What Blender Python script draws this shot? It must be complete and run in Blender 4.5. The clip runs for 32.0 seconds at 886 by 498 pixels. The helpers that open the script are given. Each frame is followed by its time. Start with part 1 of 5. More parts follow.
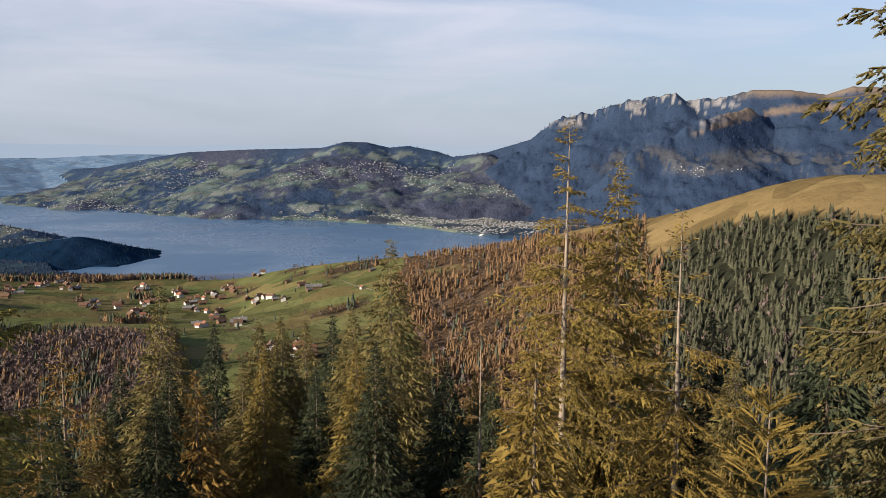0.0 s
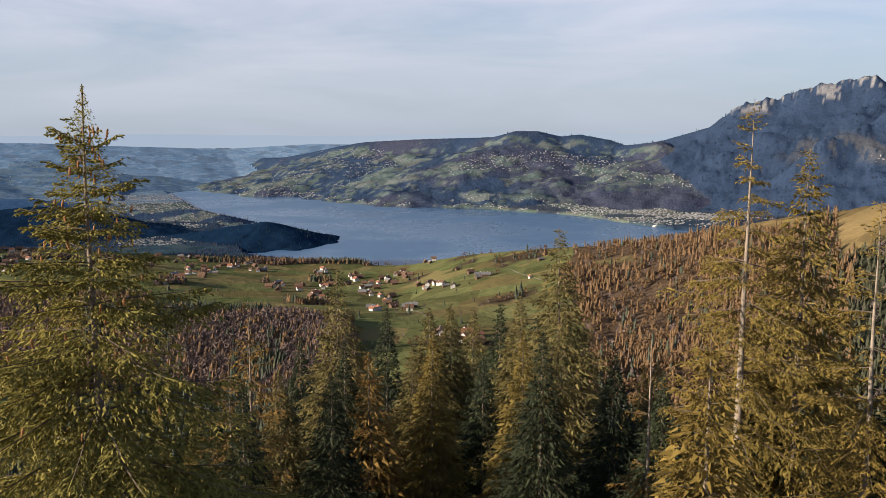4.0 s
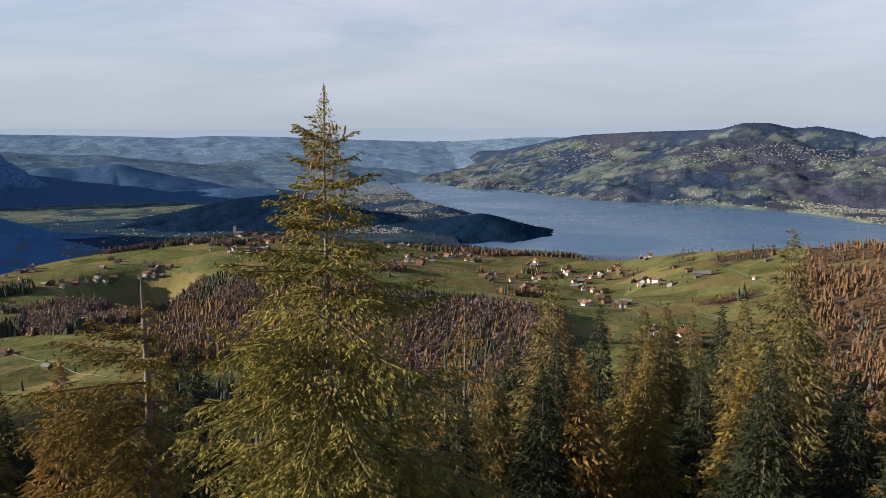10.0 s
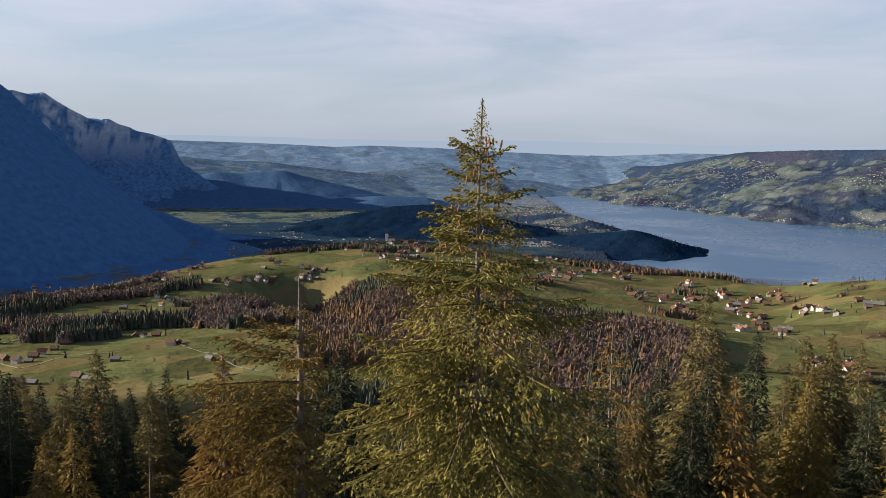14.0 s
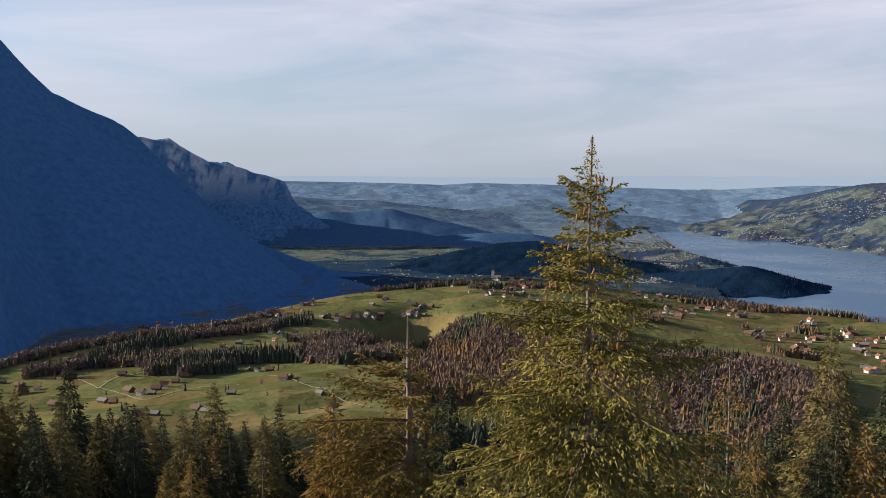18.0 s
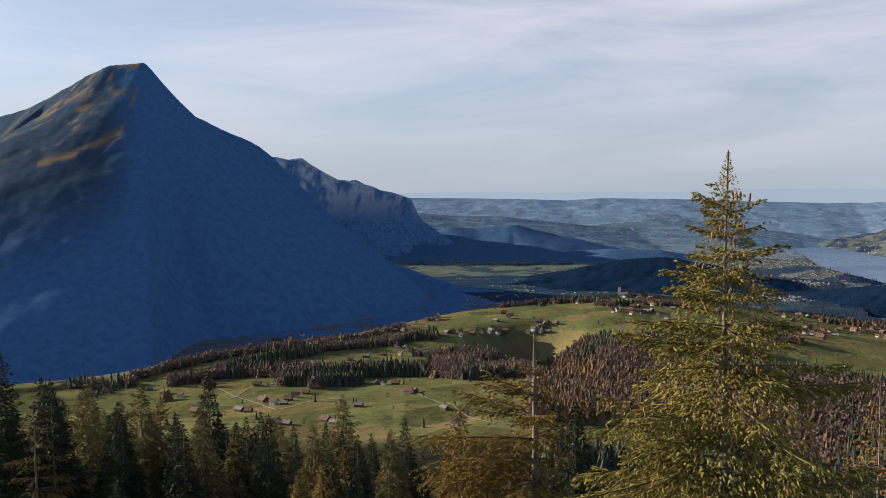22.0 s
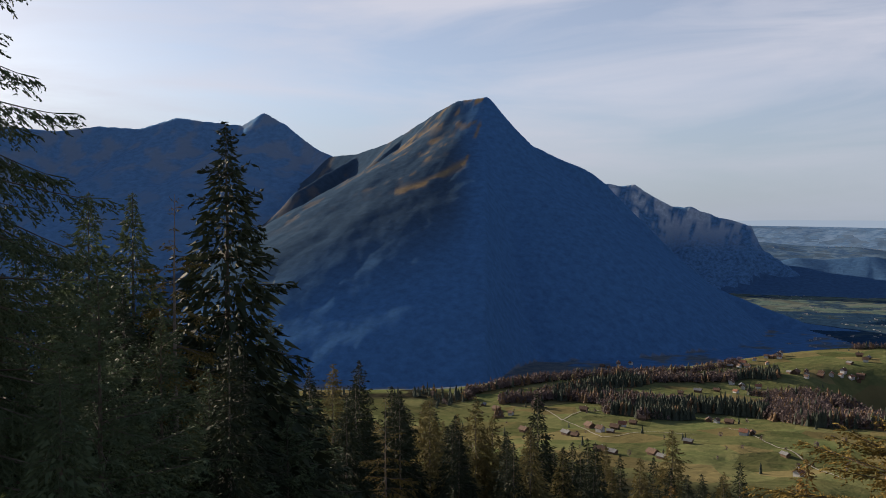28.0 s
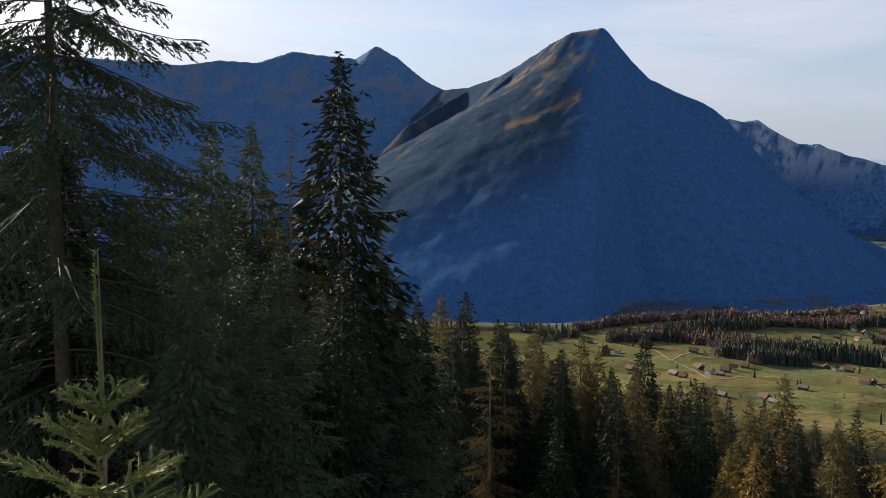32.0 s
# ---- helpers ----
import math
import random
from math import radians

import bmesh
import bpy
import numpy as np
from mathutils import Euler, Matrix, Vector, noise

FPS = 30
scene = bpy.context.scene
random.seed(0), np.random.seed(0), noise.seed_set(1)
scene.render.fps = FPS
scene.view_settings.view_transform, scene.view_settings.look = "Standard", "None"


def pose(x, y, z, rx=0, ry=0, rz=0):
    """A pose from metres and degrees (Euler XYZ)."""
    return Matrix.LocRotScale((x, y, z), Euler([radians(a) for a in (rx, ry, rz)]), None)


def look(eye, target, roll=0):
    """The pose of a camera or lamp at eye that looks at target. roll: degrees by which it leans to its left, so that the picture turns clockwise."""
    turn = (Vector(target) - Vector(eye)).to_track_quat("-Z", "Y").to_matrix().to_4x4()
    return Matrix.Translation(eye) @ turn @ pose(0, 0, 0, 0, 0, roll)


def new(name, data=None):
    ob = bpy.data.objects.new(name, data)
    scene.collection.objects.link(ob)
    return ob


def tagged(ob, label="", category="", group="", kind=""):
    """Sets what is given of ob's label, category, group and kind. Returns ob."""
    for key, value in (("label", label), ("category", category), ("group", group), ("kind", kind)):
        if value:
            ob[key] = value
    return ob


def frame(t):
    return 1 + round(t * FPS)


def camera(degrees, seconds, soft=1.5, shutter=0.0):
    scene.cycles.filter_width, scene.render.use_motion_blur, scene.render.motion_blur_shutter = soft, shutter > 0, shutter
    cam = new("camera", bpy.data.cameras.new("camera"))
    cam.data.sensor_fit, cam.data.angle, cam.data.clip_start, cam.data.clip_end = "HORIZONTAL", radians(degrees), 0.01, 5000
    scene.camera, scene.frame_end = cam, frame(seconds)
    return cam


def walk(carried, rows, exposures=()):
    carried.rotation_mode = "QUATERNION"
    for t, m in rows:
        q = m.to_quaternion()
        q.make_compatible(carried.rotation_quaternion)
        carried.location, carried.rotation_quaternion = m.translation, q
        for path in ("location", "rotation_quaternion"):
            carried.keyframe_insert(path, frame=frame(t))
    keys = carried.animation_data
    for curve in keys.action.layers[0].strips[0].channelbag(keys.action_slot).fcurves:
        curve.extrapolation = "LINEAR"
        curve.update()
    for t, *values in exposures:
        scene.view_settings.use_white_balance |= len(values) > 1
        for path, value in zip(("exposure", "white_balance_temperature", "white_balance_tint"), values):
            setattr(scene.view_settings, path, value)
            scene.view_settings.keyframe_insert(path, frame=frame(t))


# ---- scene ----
FOV = 56.44
cam = camera(FOV, 32.0, soft=0.5)
EYE_Z = 1.6
# seconds, heading, pitch, roll (degrees), sway of the eye (metres)
PATH = [
    (0.0, 29.99, -6.74, 0.29, -0.227, 0.402, -0.087),
    (0.5, 28.24, -7.04, 0.17, -0.225, 0.407, -0.086),
    (1.0, 26.46, -7.26, 0.48, -0.224, 0.411, -0.086),
    (1.5, 24.84, -7.41, 0.37, -0.222, 0.416, -0.085),
    (2.0, 23.19, -7.44, 0.31, -0.220, 0.421, -0.085),
    (2.5, 21.63, -7.47, 0.21, -0.219, 0.426, -0.084),
    (3.0, 20.68, -7.48, 0.12, -0.217, 0.431, -0.084),
    (3.5, 19.28, -7.50, -0.04, -0.215, 0.436, -0.084),
    (4.0, 18.21, -7.52, -0.02, -0.213, 0.441, -0.083),
    (4.5, 16.46, -7.55, -0.21, -0.221, 0.451, -0.079),
    (6.5, 12.05, -7.82, -0.09, -0.251, 0.490, -0.065),
    (7.0, 10.64, -7.85, -0.23, -0.258, 0.500, -0.061),
    (7.5, 9.20, -7.87, -0.27, -0.266, 0.510, -0.058),
    (8.0, 7.55, -7.89, -0.17, -0.273, 0.520, -0.054),
    (8.5, 6.27, -7.92, 0.00, -0.281, 0.531, -0.052),
    (9.0, 4.92, -7.94, 0.02, -0.289, 0.543, -0.050),
    (9.5, 3.84, -7.96, -0.12, -0.297, 0.554, -0.048),
    (10.0, 3.35, -7.97, -0.19, -0.304, 0.565, -0.046),
    (10.5, 2.32, -7.91, -0.18, -0.312, 0.577, -0.044),
    (11.0, 0.96, -7.69, -0.15, -0.320, 0.588, -0.042),
    (11.5, -0.37, -7.41, -0.18, -0.328, 0.600, -0.040),
    (12.0, -1.82, -7.41, 0.06, -0.336, 0.611, -0.038),
    (12.5, -3.28, -7.44, 0.25, -0.343, 0.621, -0.034),
    (13.0, -5.00, -7.48, 0.66, -0.350, 0.632, -0.030),
    (13.5, -6.18, -7.21, 0.72, -0.358, 0.642, -0.026),
    (14.0, -6.96, -7.17, 0.95, -0.365, 0.653, -0.021),
    (14.5, -7.87, -7.21, 0.96, -0.372, 0.663, -0.017),
    (16.5, -11.67, -5.83, 0.27, -0.400, 0.695, -0.001),
    (17.0, -12.29, -5.29, 0.14, -0.406, 0.696, 0.002),
    (17.5, -13.16, -5.09, 0.09, -0.412, 0.696, 0.006),
    (18.0, -14.36, -4.68, -0.02, -0.418, 0.696, 0.010),
    (18.5, -15.61, -4.15, -0.07, -0.424, 0.697, 0.014),
    (19.0, -16.11, -4.07, -0.11, -0.430, 0.697, 0.018),
    (19.5, -17.36, -3.91, -0.18, -0.436, 0.697, 0.021),
    (20.0, -18.35, -3.83, -0.15, -0.442, 0.698, 0.025),
    (20.5, -18.93, -3.86, -0.27, -0.448, 0.697, 0.030),
    (21.0, -20.10, -3.84, -0.34, -0.455, 0.697, 0.035),
    (21.5, -21.62, -3.79, -0.46, -0.462, 0.697, 0.040),
    (22.0, -22.97, -3.53, -0.57, -0.469, 0.696, 0.045),
    (22.5, -24.84, -3.25, -0.71, -0.476, 0.696, 0.050),
    (23.0, -26.50, -3.08, -0.84, -0.483, 0.696, 0.056),
    (23.5, -28.21, -2.97, -0.95, -0.489, 0.695, 0.061),
    (24.0, -30.13, -2.96, -0.85, -0.496, 0.695, 0.066),
    (24.5, -31.89, -2.91, -0.74, -0.504, 0.693, 0.077),
    (26.5, -38.26, -2.26, -0.41, -0.537, 0.686, 0.125),
    (27.0, -40.90, -2.27, -0.44, -0.545, 0.684, 0.137),
    (27.5, -43.09, -2.03, -0.53, -0.553, 0.683, 0.149),
    (28.0, -45.63, -1.57, -0.03, -0.561, 0.681, 0.161),
    (28.5, -48.86, -1.27, 0.30, -0.544, 0.670, 0.142),
    (29.0, -51.95, -1.30, 0.36, -0.527, 0.660, 0.124),
    (29.5, -53.49, -1.32, 0.36, -0.509, 0.649, 0.106),
    (30.0, -53.84, -1.33, 0.69, -0.492, 0.639, 0.088),
    (30.5, -54.13, -1.96, 0.80, -0.475, 0.629, 0.070),
    (31.0, -54.08, -3.26, 0.78, -0.457, 0.618, 0.052),
    (31.5, -53.95, -4.85, 0.62, -0.440, 0.608, 0.033),
    (32.0, -53.15, -6.11, 0.64, -0.423, 0.597, 0.015),
]


def eye_pose(yaw, pitch, roll, ex, ey, ez):
    turn = Matrix.Rotation(radians(-yaw), 4, "Z") @ Matrix.Rotation(radians(90 + pitch), 4, "X") @ Matrix.Rotation(radians(roll), 4, "Z")
    return Matrix.Translation((ex, ey, EYE_Z + ez)) @ turn


walk(cam, [(t, eye_pose(*r)) for t, *r in PATH], [(0.0, 1.16, 5900, 10), (24.0, 1.11, 5900, 10), (26.5, 0.97, 5900, 10), (28.0, 0.91, 5900, 10), (29.0, 0.85, 5900, 10), (30.0, 0.66, 5900, 10), (31.0, 0.81, 5900, 10), (32.0, 1.17, 5900, 10)])

# ---- sky and sun ----
SUN_AZ, SUN_EL = -91.0, 16.0


def way(az, el=0.0):
    a, e = radians(az), radians(el)
    return Vector((math.sin(a) * math.cos(e), math.cos(a) * math.cos(e), math.sin(e)))


sun = new("sun", bpy.data.lights.new("sun", "SUN"))
sun.data.energy, sun.data.angle, sun.data.color = 5.0, radians(0.6), (1.0, 0.80, 0.56)
sun.matrix_world = look((0, 0, 60), Vector((0, 0, 60)) - way(SUN_AZ, SUN_EL))


def make_world():
    world = bpy.data.worlds.new("sky")
    scene.world = world
    world.use_nodes = True
    nt = world.node_tree
    nt.nodes.clear()
    sky = nt.nodes.new("ShaderNodeTexSky")
    sky.sky_type, sky.sun_disc = "NISHITA", False
    sky.sun_elevation, sky.sun_rotation = radians(SUN_EL), radians(SUN_AZ)
    sky.altitude, sky.dust_density, sky.air_density, sky.ozone_density = 1200, 2.0, 1.0, 2.0
    bg = nt.nodes.new("ShaderNodeBackground")
    bg.inputs["Strength"].default_value = 0.054
    # thin streaks of high cloud
    tc = nt.nodes.new("ShaderNodeTexCoord")
    mp = nt.nodes.new("ShaderNodeMapping")
    mp.inputs["Scale"].default_value = (1.6, 1.2, 9.0)
    mp.inputs["Rotation"].default_value = (0.10, -0.08, 0.3)
    nz = nt.nodes.new("ShaderNodeTexNoise")
    nz.inputs["Scale"].default_value, nz.inputs["Detail"].default_value, nz.inputs["Roughness"].default_value = 1.7, 7.0, 0.55
    nz.inputs["Distortion"].default_value = 0.5
    rp = nt.nodes.new("ShaderNodeMapRange")
    rp.inputs["From Min"].default_value, rp.inputs["From Max"].default_value = 0.36, 0.66
    rp.inputs["To Min"].default_value, rp.inputs["To Max"].default_value = 0.38, 0.86
    mix = nt.nodes.new("ShaderNodeMix")
    mix.data_type = "RGBA"
    mix.inputs["B"].default_value = (7.0, 6.55, 6.7, 1)
    out = nt.nodes.new("ShaderNodeOutputWorld")
    L = nt.links.new
    L(tc.outputs["Generated"], mp.inputs["Vector"])
    L(mp.outputs["Vector"], nz.inputs["Vector"])
    L(nz.outputs["Fac"], rp.inputs["Value"])
    thin = nt.nodes.new("ShaderNodeMapRange")
    thin.inputs["From Min"].default_value, thin.inputs["From Max"].default_value = 0.28, 0.62
    thin.inputs["To Min"].default_value, thin.inputs["To Max"].default_value = 1.0, 0.15
    sz = nt.nodes.new("ShaderNodeSeparateXYZ")
    mul = nt.nodes.new("ShaderNodeMath")
    mul.operation = "MULTIPLY"
    L(tc.outputs["Generated"], sz.inputs["Vector"])
    L(sz.outputs["Z"], thin.inputs["Value"])
    L(rp.outputs["Result"], mul.inputs[0])
    L(thin.outputs["Result"], mul.inputs[1])
    L(mul.outputs["Value"], mix.inputs["Factor"])
    L(sky.outputs["Color"], mix.inputs["A"])
    # the pale air low over the horizon
    sx = nt.nodes.new("ShaderNodeSeparateXYZ")
    L(tc.outputs["Generated"], sx.inputs["Vector"])
    lowair = nt.nodes.new("ShaderNodeMapRange")
    lowair.inputs["From Min"].default_value, lowair.inputs["From Max"].default_value = 0.0, 0.16
    lowair.inputs["To Min"].default_value, lowair.inputs["To Max"].default_value = 0.85, 0.0
    L(sx.outputs["Z"], lowair.inputs["Value"])
    haze = nt.nodes.new("ShaderNodeMix")
    haze.data_type = "RGBA"
    haze.inputs["B"].default_value = (3.75, 4.05, 4.45, 1)
    L(lowair.outputs["Result"], haze.inputs["Factor"])
    L(mix.outputs["Result"], haze.inputs["A"])
    L(haze.outputs["Result"], bg.inputs["Color"])
    L(bg.outputs["Background"], out.inputs["Surface"])


make_world()

# ---- materials ----


class Nodes:
    """A few shorthands for a node material."""

    def __init__(self, name):
        self.mat = bpy.data.materials.new(name)
        self.mat.use_nodes = True
        self.nt = self.mat.node_tree
        self.bsdf = self.nt.nodes["Principled BSDF"]
        self.bsdf.inputs["Specular IOR Level"].default_value = 0.25

    def node(self, kind, **values):
        n = self.nt.nodes.new(kind)
        for k, v in values.items():
            n.inputs[k.replace("_", " ")].default_value = v
        return n

    def link(self, a, b):
        self.nt.links.new(a, b)

    def noise(self, scale, detail=4.0, rough=0.55, coord="Object", vec=None):
        n = self.node("ShaderNodeTexNoise", Scale=scale, Detail=detail, Roughness=rough)
        if vec is None:
            vec = self.nt.nodes.new("ShaderNodeTexCoord").outputs[coord]
        self.link(vec, n.inputs["Vector"])
        return n.outputs["Fac"]

    def ramp(self, fac, lo, hi, a=0.0, b=1.0):
        n = self.node("ShaderNodeMapRange")
        n.inputs["From Min"].default_value, n.inputs["From Max"].default_value = lo, hi
        n.inputs["To Min"].default_value, n.inputs["To Max"].default_value = a, b
        self.link(fac, n.inputs["Value"])
        return n.outputs["Result"]

    def mix(self, fac, a, b, mode="MIX"):
        n = self.nt.nodes.new("ShaderNodeMix")
        n.data_type, n.blend_type = "RGBA", mode
        for sock, v in (("Factor", fac), ("A", a), ("B", b)):
            if isinstance(v, (int, float)):
                n.inputs[sock].default_value = v
            elif isinstance(v, tuple):
                n.inputs[sock].default_value = (*v, 1.0)
            else:
                self.link(v, n.inputs[sock])
        return n.outputs["Result"]

    def done(self, color, rough=0.8, bump=None, strength=0.3, distance=0.1):
        if isinstance(color, tuple):
            self.bsdf.inputs["Base Color"].default_value = (*color, 1.0)
        else:
            self.link(color, self.bsdf.inputs["Base Color"])
        if isinstance(rough, (int, float)):
            self.bsdf.inputs["Roughness"].default_value = rough
        else:
            self.link(rough, self.bsdf.inputs["Roughness"])
        if bump is not None:
            b = self.node("ShaderNodeBump", Strength=strength, Distance=distance)
            self.link(bump, b.inputs["Height"])
            self.link(b.outputs["Normal"], self.bsdf.inputs["Normal"])
        return self.mat


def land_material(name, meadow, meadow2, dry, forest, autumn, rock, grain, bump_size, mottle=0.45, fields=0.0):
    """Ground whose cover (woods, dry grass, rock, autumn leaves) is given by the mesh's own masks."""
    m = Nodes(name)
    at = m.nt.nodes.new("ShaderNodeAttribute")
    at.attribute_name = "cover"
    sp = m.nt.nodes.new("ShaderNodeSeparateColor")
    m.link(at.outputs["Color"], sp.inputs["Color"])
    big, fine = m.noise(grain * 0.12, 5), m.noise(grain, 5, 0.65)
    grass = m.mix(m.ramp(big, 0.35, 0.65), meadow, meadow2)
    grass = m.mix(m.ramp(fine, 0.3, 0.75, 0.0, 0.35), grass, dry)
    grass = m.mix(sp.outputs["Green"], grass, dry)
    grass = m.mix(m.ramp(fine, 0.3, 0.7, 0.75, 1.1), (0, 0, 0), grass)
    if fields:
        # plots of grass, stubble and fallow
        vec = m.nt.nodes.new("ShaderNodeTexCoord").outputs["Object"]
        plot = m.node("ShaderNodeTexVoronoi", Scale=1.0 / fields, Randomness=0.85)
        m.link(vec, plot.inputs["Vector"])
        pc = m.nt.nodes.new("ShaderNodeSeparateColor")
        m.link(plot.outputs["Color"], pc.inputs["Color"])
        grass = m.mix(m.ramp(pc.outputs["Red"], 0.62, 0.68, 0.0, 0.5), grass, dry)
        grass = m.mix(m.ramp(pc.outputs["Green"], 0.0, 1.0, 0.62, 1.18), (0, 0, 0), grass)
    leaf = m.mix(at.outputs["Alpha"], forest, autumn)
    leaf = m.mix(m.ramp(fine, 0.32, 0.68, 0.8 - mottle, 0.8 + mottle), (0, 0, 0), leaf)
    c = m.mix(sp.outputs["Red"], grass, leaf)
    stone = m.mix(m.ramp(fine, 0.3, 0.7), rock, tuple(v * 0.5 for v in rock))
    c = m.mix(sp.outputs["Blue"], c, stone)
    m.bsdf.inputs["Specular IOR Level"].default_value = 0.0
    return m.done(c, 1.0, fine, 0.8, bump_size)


M_GROUND = land_material("meadow_ground", (0.090, 0.122, 0.046), (0.132, 0.142, 0.060), (0.205, 0.150, 0.072), (0.028, 0.030, 0.020), (0.10, 0.070, 0.048), (0.30, 0.28, 0.25), 0.10, 2.0, 0.45, 38.0)
# mountains: blue air haze painted into the wood, grass and rock colours
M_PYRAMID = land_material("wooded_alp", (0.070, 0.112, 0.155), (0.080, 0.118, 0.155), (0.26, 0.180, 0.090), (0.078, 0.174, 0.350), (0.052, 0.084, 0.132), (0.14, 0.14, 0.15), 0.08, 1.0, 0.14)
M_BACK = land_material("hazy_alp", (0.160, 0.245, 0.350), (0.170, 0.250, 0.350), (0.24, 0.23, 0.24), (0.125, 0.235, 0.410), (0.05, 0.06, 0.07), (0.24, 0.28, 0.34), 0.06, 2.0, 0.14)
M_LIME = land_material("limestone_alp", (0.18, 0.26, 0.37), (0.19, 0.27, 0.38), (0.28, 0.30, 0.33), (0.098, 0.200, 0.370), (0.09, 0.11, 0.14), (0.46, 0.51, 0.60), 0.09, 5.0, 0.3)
# far shore: thinner blue haze mixed into its meadow and wood colours
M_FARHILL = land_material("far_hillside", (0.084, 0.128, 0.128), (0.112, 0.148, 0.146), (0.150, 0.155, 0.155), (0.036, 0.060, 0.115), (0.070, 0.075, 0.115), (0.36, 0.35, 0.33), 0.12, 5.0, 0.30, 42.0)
# headland: the mountain's shadow and haze put into its dark blue colour
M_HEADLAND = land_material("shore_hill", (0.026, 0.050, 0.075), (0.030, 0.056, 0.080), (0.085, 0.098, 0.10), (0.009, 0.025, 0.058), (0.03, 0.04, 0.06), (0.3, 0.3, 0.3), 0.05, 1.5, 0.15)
# craggy range: haze blue painted into its woods and grass
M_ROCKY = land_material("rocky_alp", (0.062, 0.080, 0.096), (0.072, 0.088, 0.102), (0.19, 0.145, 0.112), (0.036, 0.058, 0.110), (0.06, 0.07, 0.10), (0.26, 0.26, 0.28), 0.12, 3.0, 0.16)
# foothills and horizon: haze painted in as pale blue, strongest farthest off
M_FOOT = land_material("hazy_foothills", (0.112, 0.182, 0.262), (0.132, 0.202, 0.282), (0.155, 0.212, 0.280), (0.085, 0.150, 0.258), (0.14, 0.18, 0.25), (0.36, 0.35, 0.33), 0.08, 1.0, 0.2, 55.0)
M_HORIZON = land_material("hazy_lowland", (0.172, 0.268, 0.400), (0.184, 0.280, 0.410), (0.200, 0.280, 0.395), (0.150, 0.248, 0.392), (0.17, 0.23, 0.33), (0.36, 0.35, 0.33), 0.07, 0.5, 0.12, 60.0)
# near valley floor: mountain shadow painted in as dark blue ground
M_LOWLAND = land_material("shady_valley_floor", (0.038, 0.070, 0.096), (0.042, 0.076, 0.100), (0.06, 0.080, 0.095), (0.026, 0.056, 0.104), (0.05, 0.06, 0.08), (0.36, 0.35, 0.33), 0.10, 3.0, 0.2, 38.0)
# valley floor beyond: lighter sunlit copy, with some haze in the greens
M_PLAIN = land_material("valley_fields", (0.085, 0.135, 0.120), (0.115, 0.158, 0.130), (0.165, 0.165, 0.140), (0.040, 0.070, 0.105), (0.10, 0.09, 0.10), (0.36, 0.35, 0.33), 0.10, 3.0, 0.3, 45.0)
# low hill: same painted haze blue as the shaded range behind it
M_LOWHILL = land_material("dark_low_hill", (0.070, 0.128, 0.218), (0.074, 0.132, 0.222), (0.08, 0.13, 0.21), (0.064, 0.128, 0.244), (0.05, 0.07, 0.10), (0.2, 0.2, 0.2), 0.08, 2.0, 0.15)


def water_material():
    m = Nodes("lake_water")
    m.bsdf.inputs["IOR"].default_value = 1.33
    m.bsdf.inputs["Specular IOR Level"].default_value = 0.5
    streak = m.noise(0.004, 5)
    return m.done(m.mix(streak, (0.025, 0.088, 0.195), (0.032, 0.100, 0.210)), m.ramp(streak, 0.4, 0.6, 0.22, 0.36), m.noise(0.12, 3), 0.12, 1.0)


M_WATER = water_material()


def plain(name, a, b, scale, rough=0.8, strength=0.3, distance=0.02):
    m = Nodes(name)
    n = m.noise(scale, 5)
    return m.done(m.mix(m.ramp(n, 0.3, 0.7), a, b), rough, n, strength, distance)


def foliage(name, a, b, through_light=0.2):
    m = Nodes(name)
    oi = m.nt.nodes.new("ShaderNodeObjectInfo")
    geo = m.nt.nodes.new("ShaderNodeNewGeometry")
    c = m.mix(m.ramp(geo.outputs["Random Per Island"], 0, 1, 0.25, 0.75), a, b)
    c = m.mix(m.ramp(m.noise(0.7, 3), 0.3, 0.7, 0.0, 0.55), c, tuple(v * 0.55 for v in a))
    c = m.mix(m.ramp(oi.outputs["Random"], 0, 1, 0.75, 1.1), (0, 0, 0), c)
    m.bsdf.inputs["Specular IOR Level"].default_value = 0.06
    m.done(c, 0.7)
    thin = m.nt.nodes.new("ShaderNodeBsdfTranslucent")
    m.link(c, thin.inputs["Color"])
    both = m.node("ShaderNodeMixShader")
    both.inputs["Fac"].default_value = through_light
    m.link(m.bsdf.outputs["BSDF"], both.inputs[1])
    m.link(thin.outputs["BSDF"], both.inputs[2])
    m.link(both.outputs["Shader"], m.nt.nodes["Material Output"].inputs["Surface"])
    return m.mat


M_BARK = plain("spruce_bark", (0.115, 0.095, 0.078), (0.235, 0.190, 0.150), 6.0, 0.9, 0.6, 0.02)
M_TWIG = plain("spruce_twigs", (0.065, 0.052, 0.040), (0.125, 0.098, 0.075), 9.0, 0.9, 0.4, 0.01)
M_BARK_PALE = plain("pale_bark", (0.150, 0.124, 0.098), (0.280, 0.235, 0.190), 8.0, 0.9, 0.6, 0.02)
M_NEEDLE = foliage("spruce_needles", (0.112, 0.092, 0.026), (0.345, 0.252, 0.072))
M_NEEDLE_GOLD = foliage("golden_needles", (0.165, 0.122, 0.032), (0.370, 0.262, 0.072))
M_NEEDLE_GREEN = foliage("green_needles", (0.090, 0.088, 0.036), (0.280, 0.222, 0.085))
M_NEEDLE_DARK = foliage("dark_needles", (0.024, 0.034, 0.020), (0.068, 0.078, 0.042), 0.08)
M_NEEDLE_BROWN = foliage("rusty_needles", (0.170, 0.110, 0.034), (0.345, 0.220, 0.068))
M_CONE = plain("cone_scales", (0.22, 0.10, 0.035), (0.34, 0.17, 0.06), 60.0, 0.6, 0.6, 0.005)

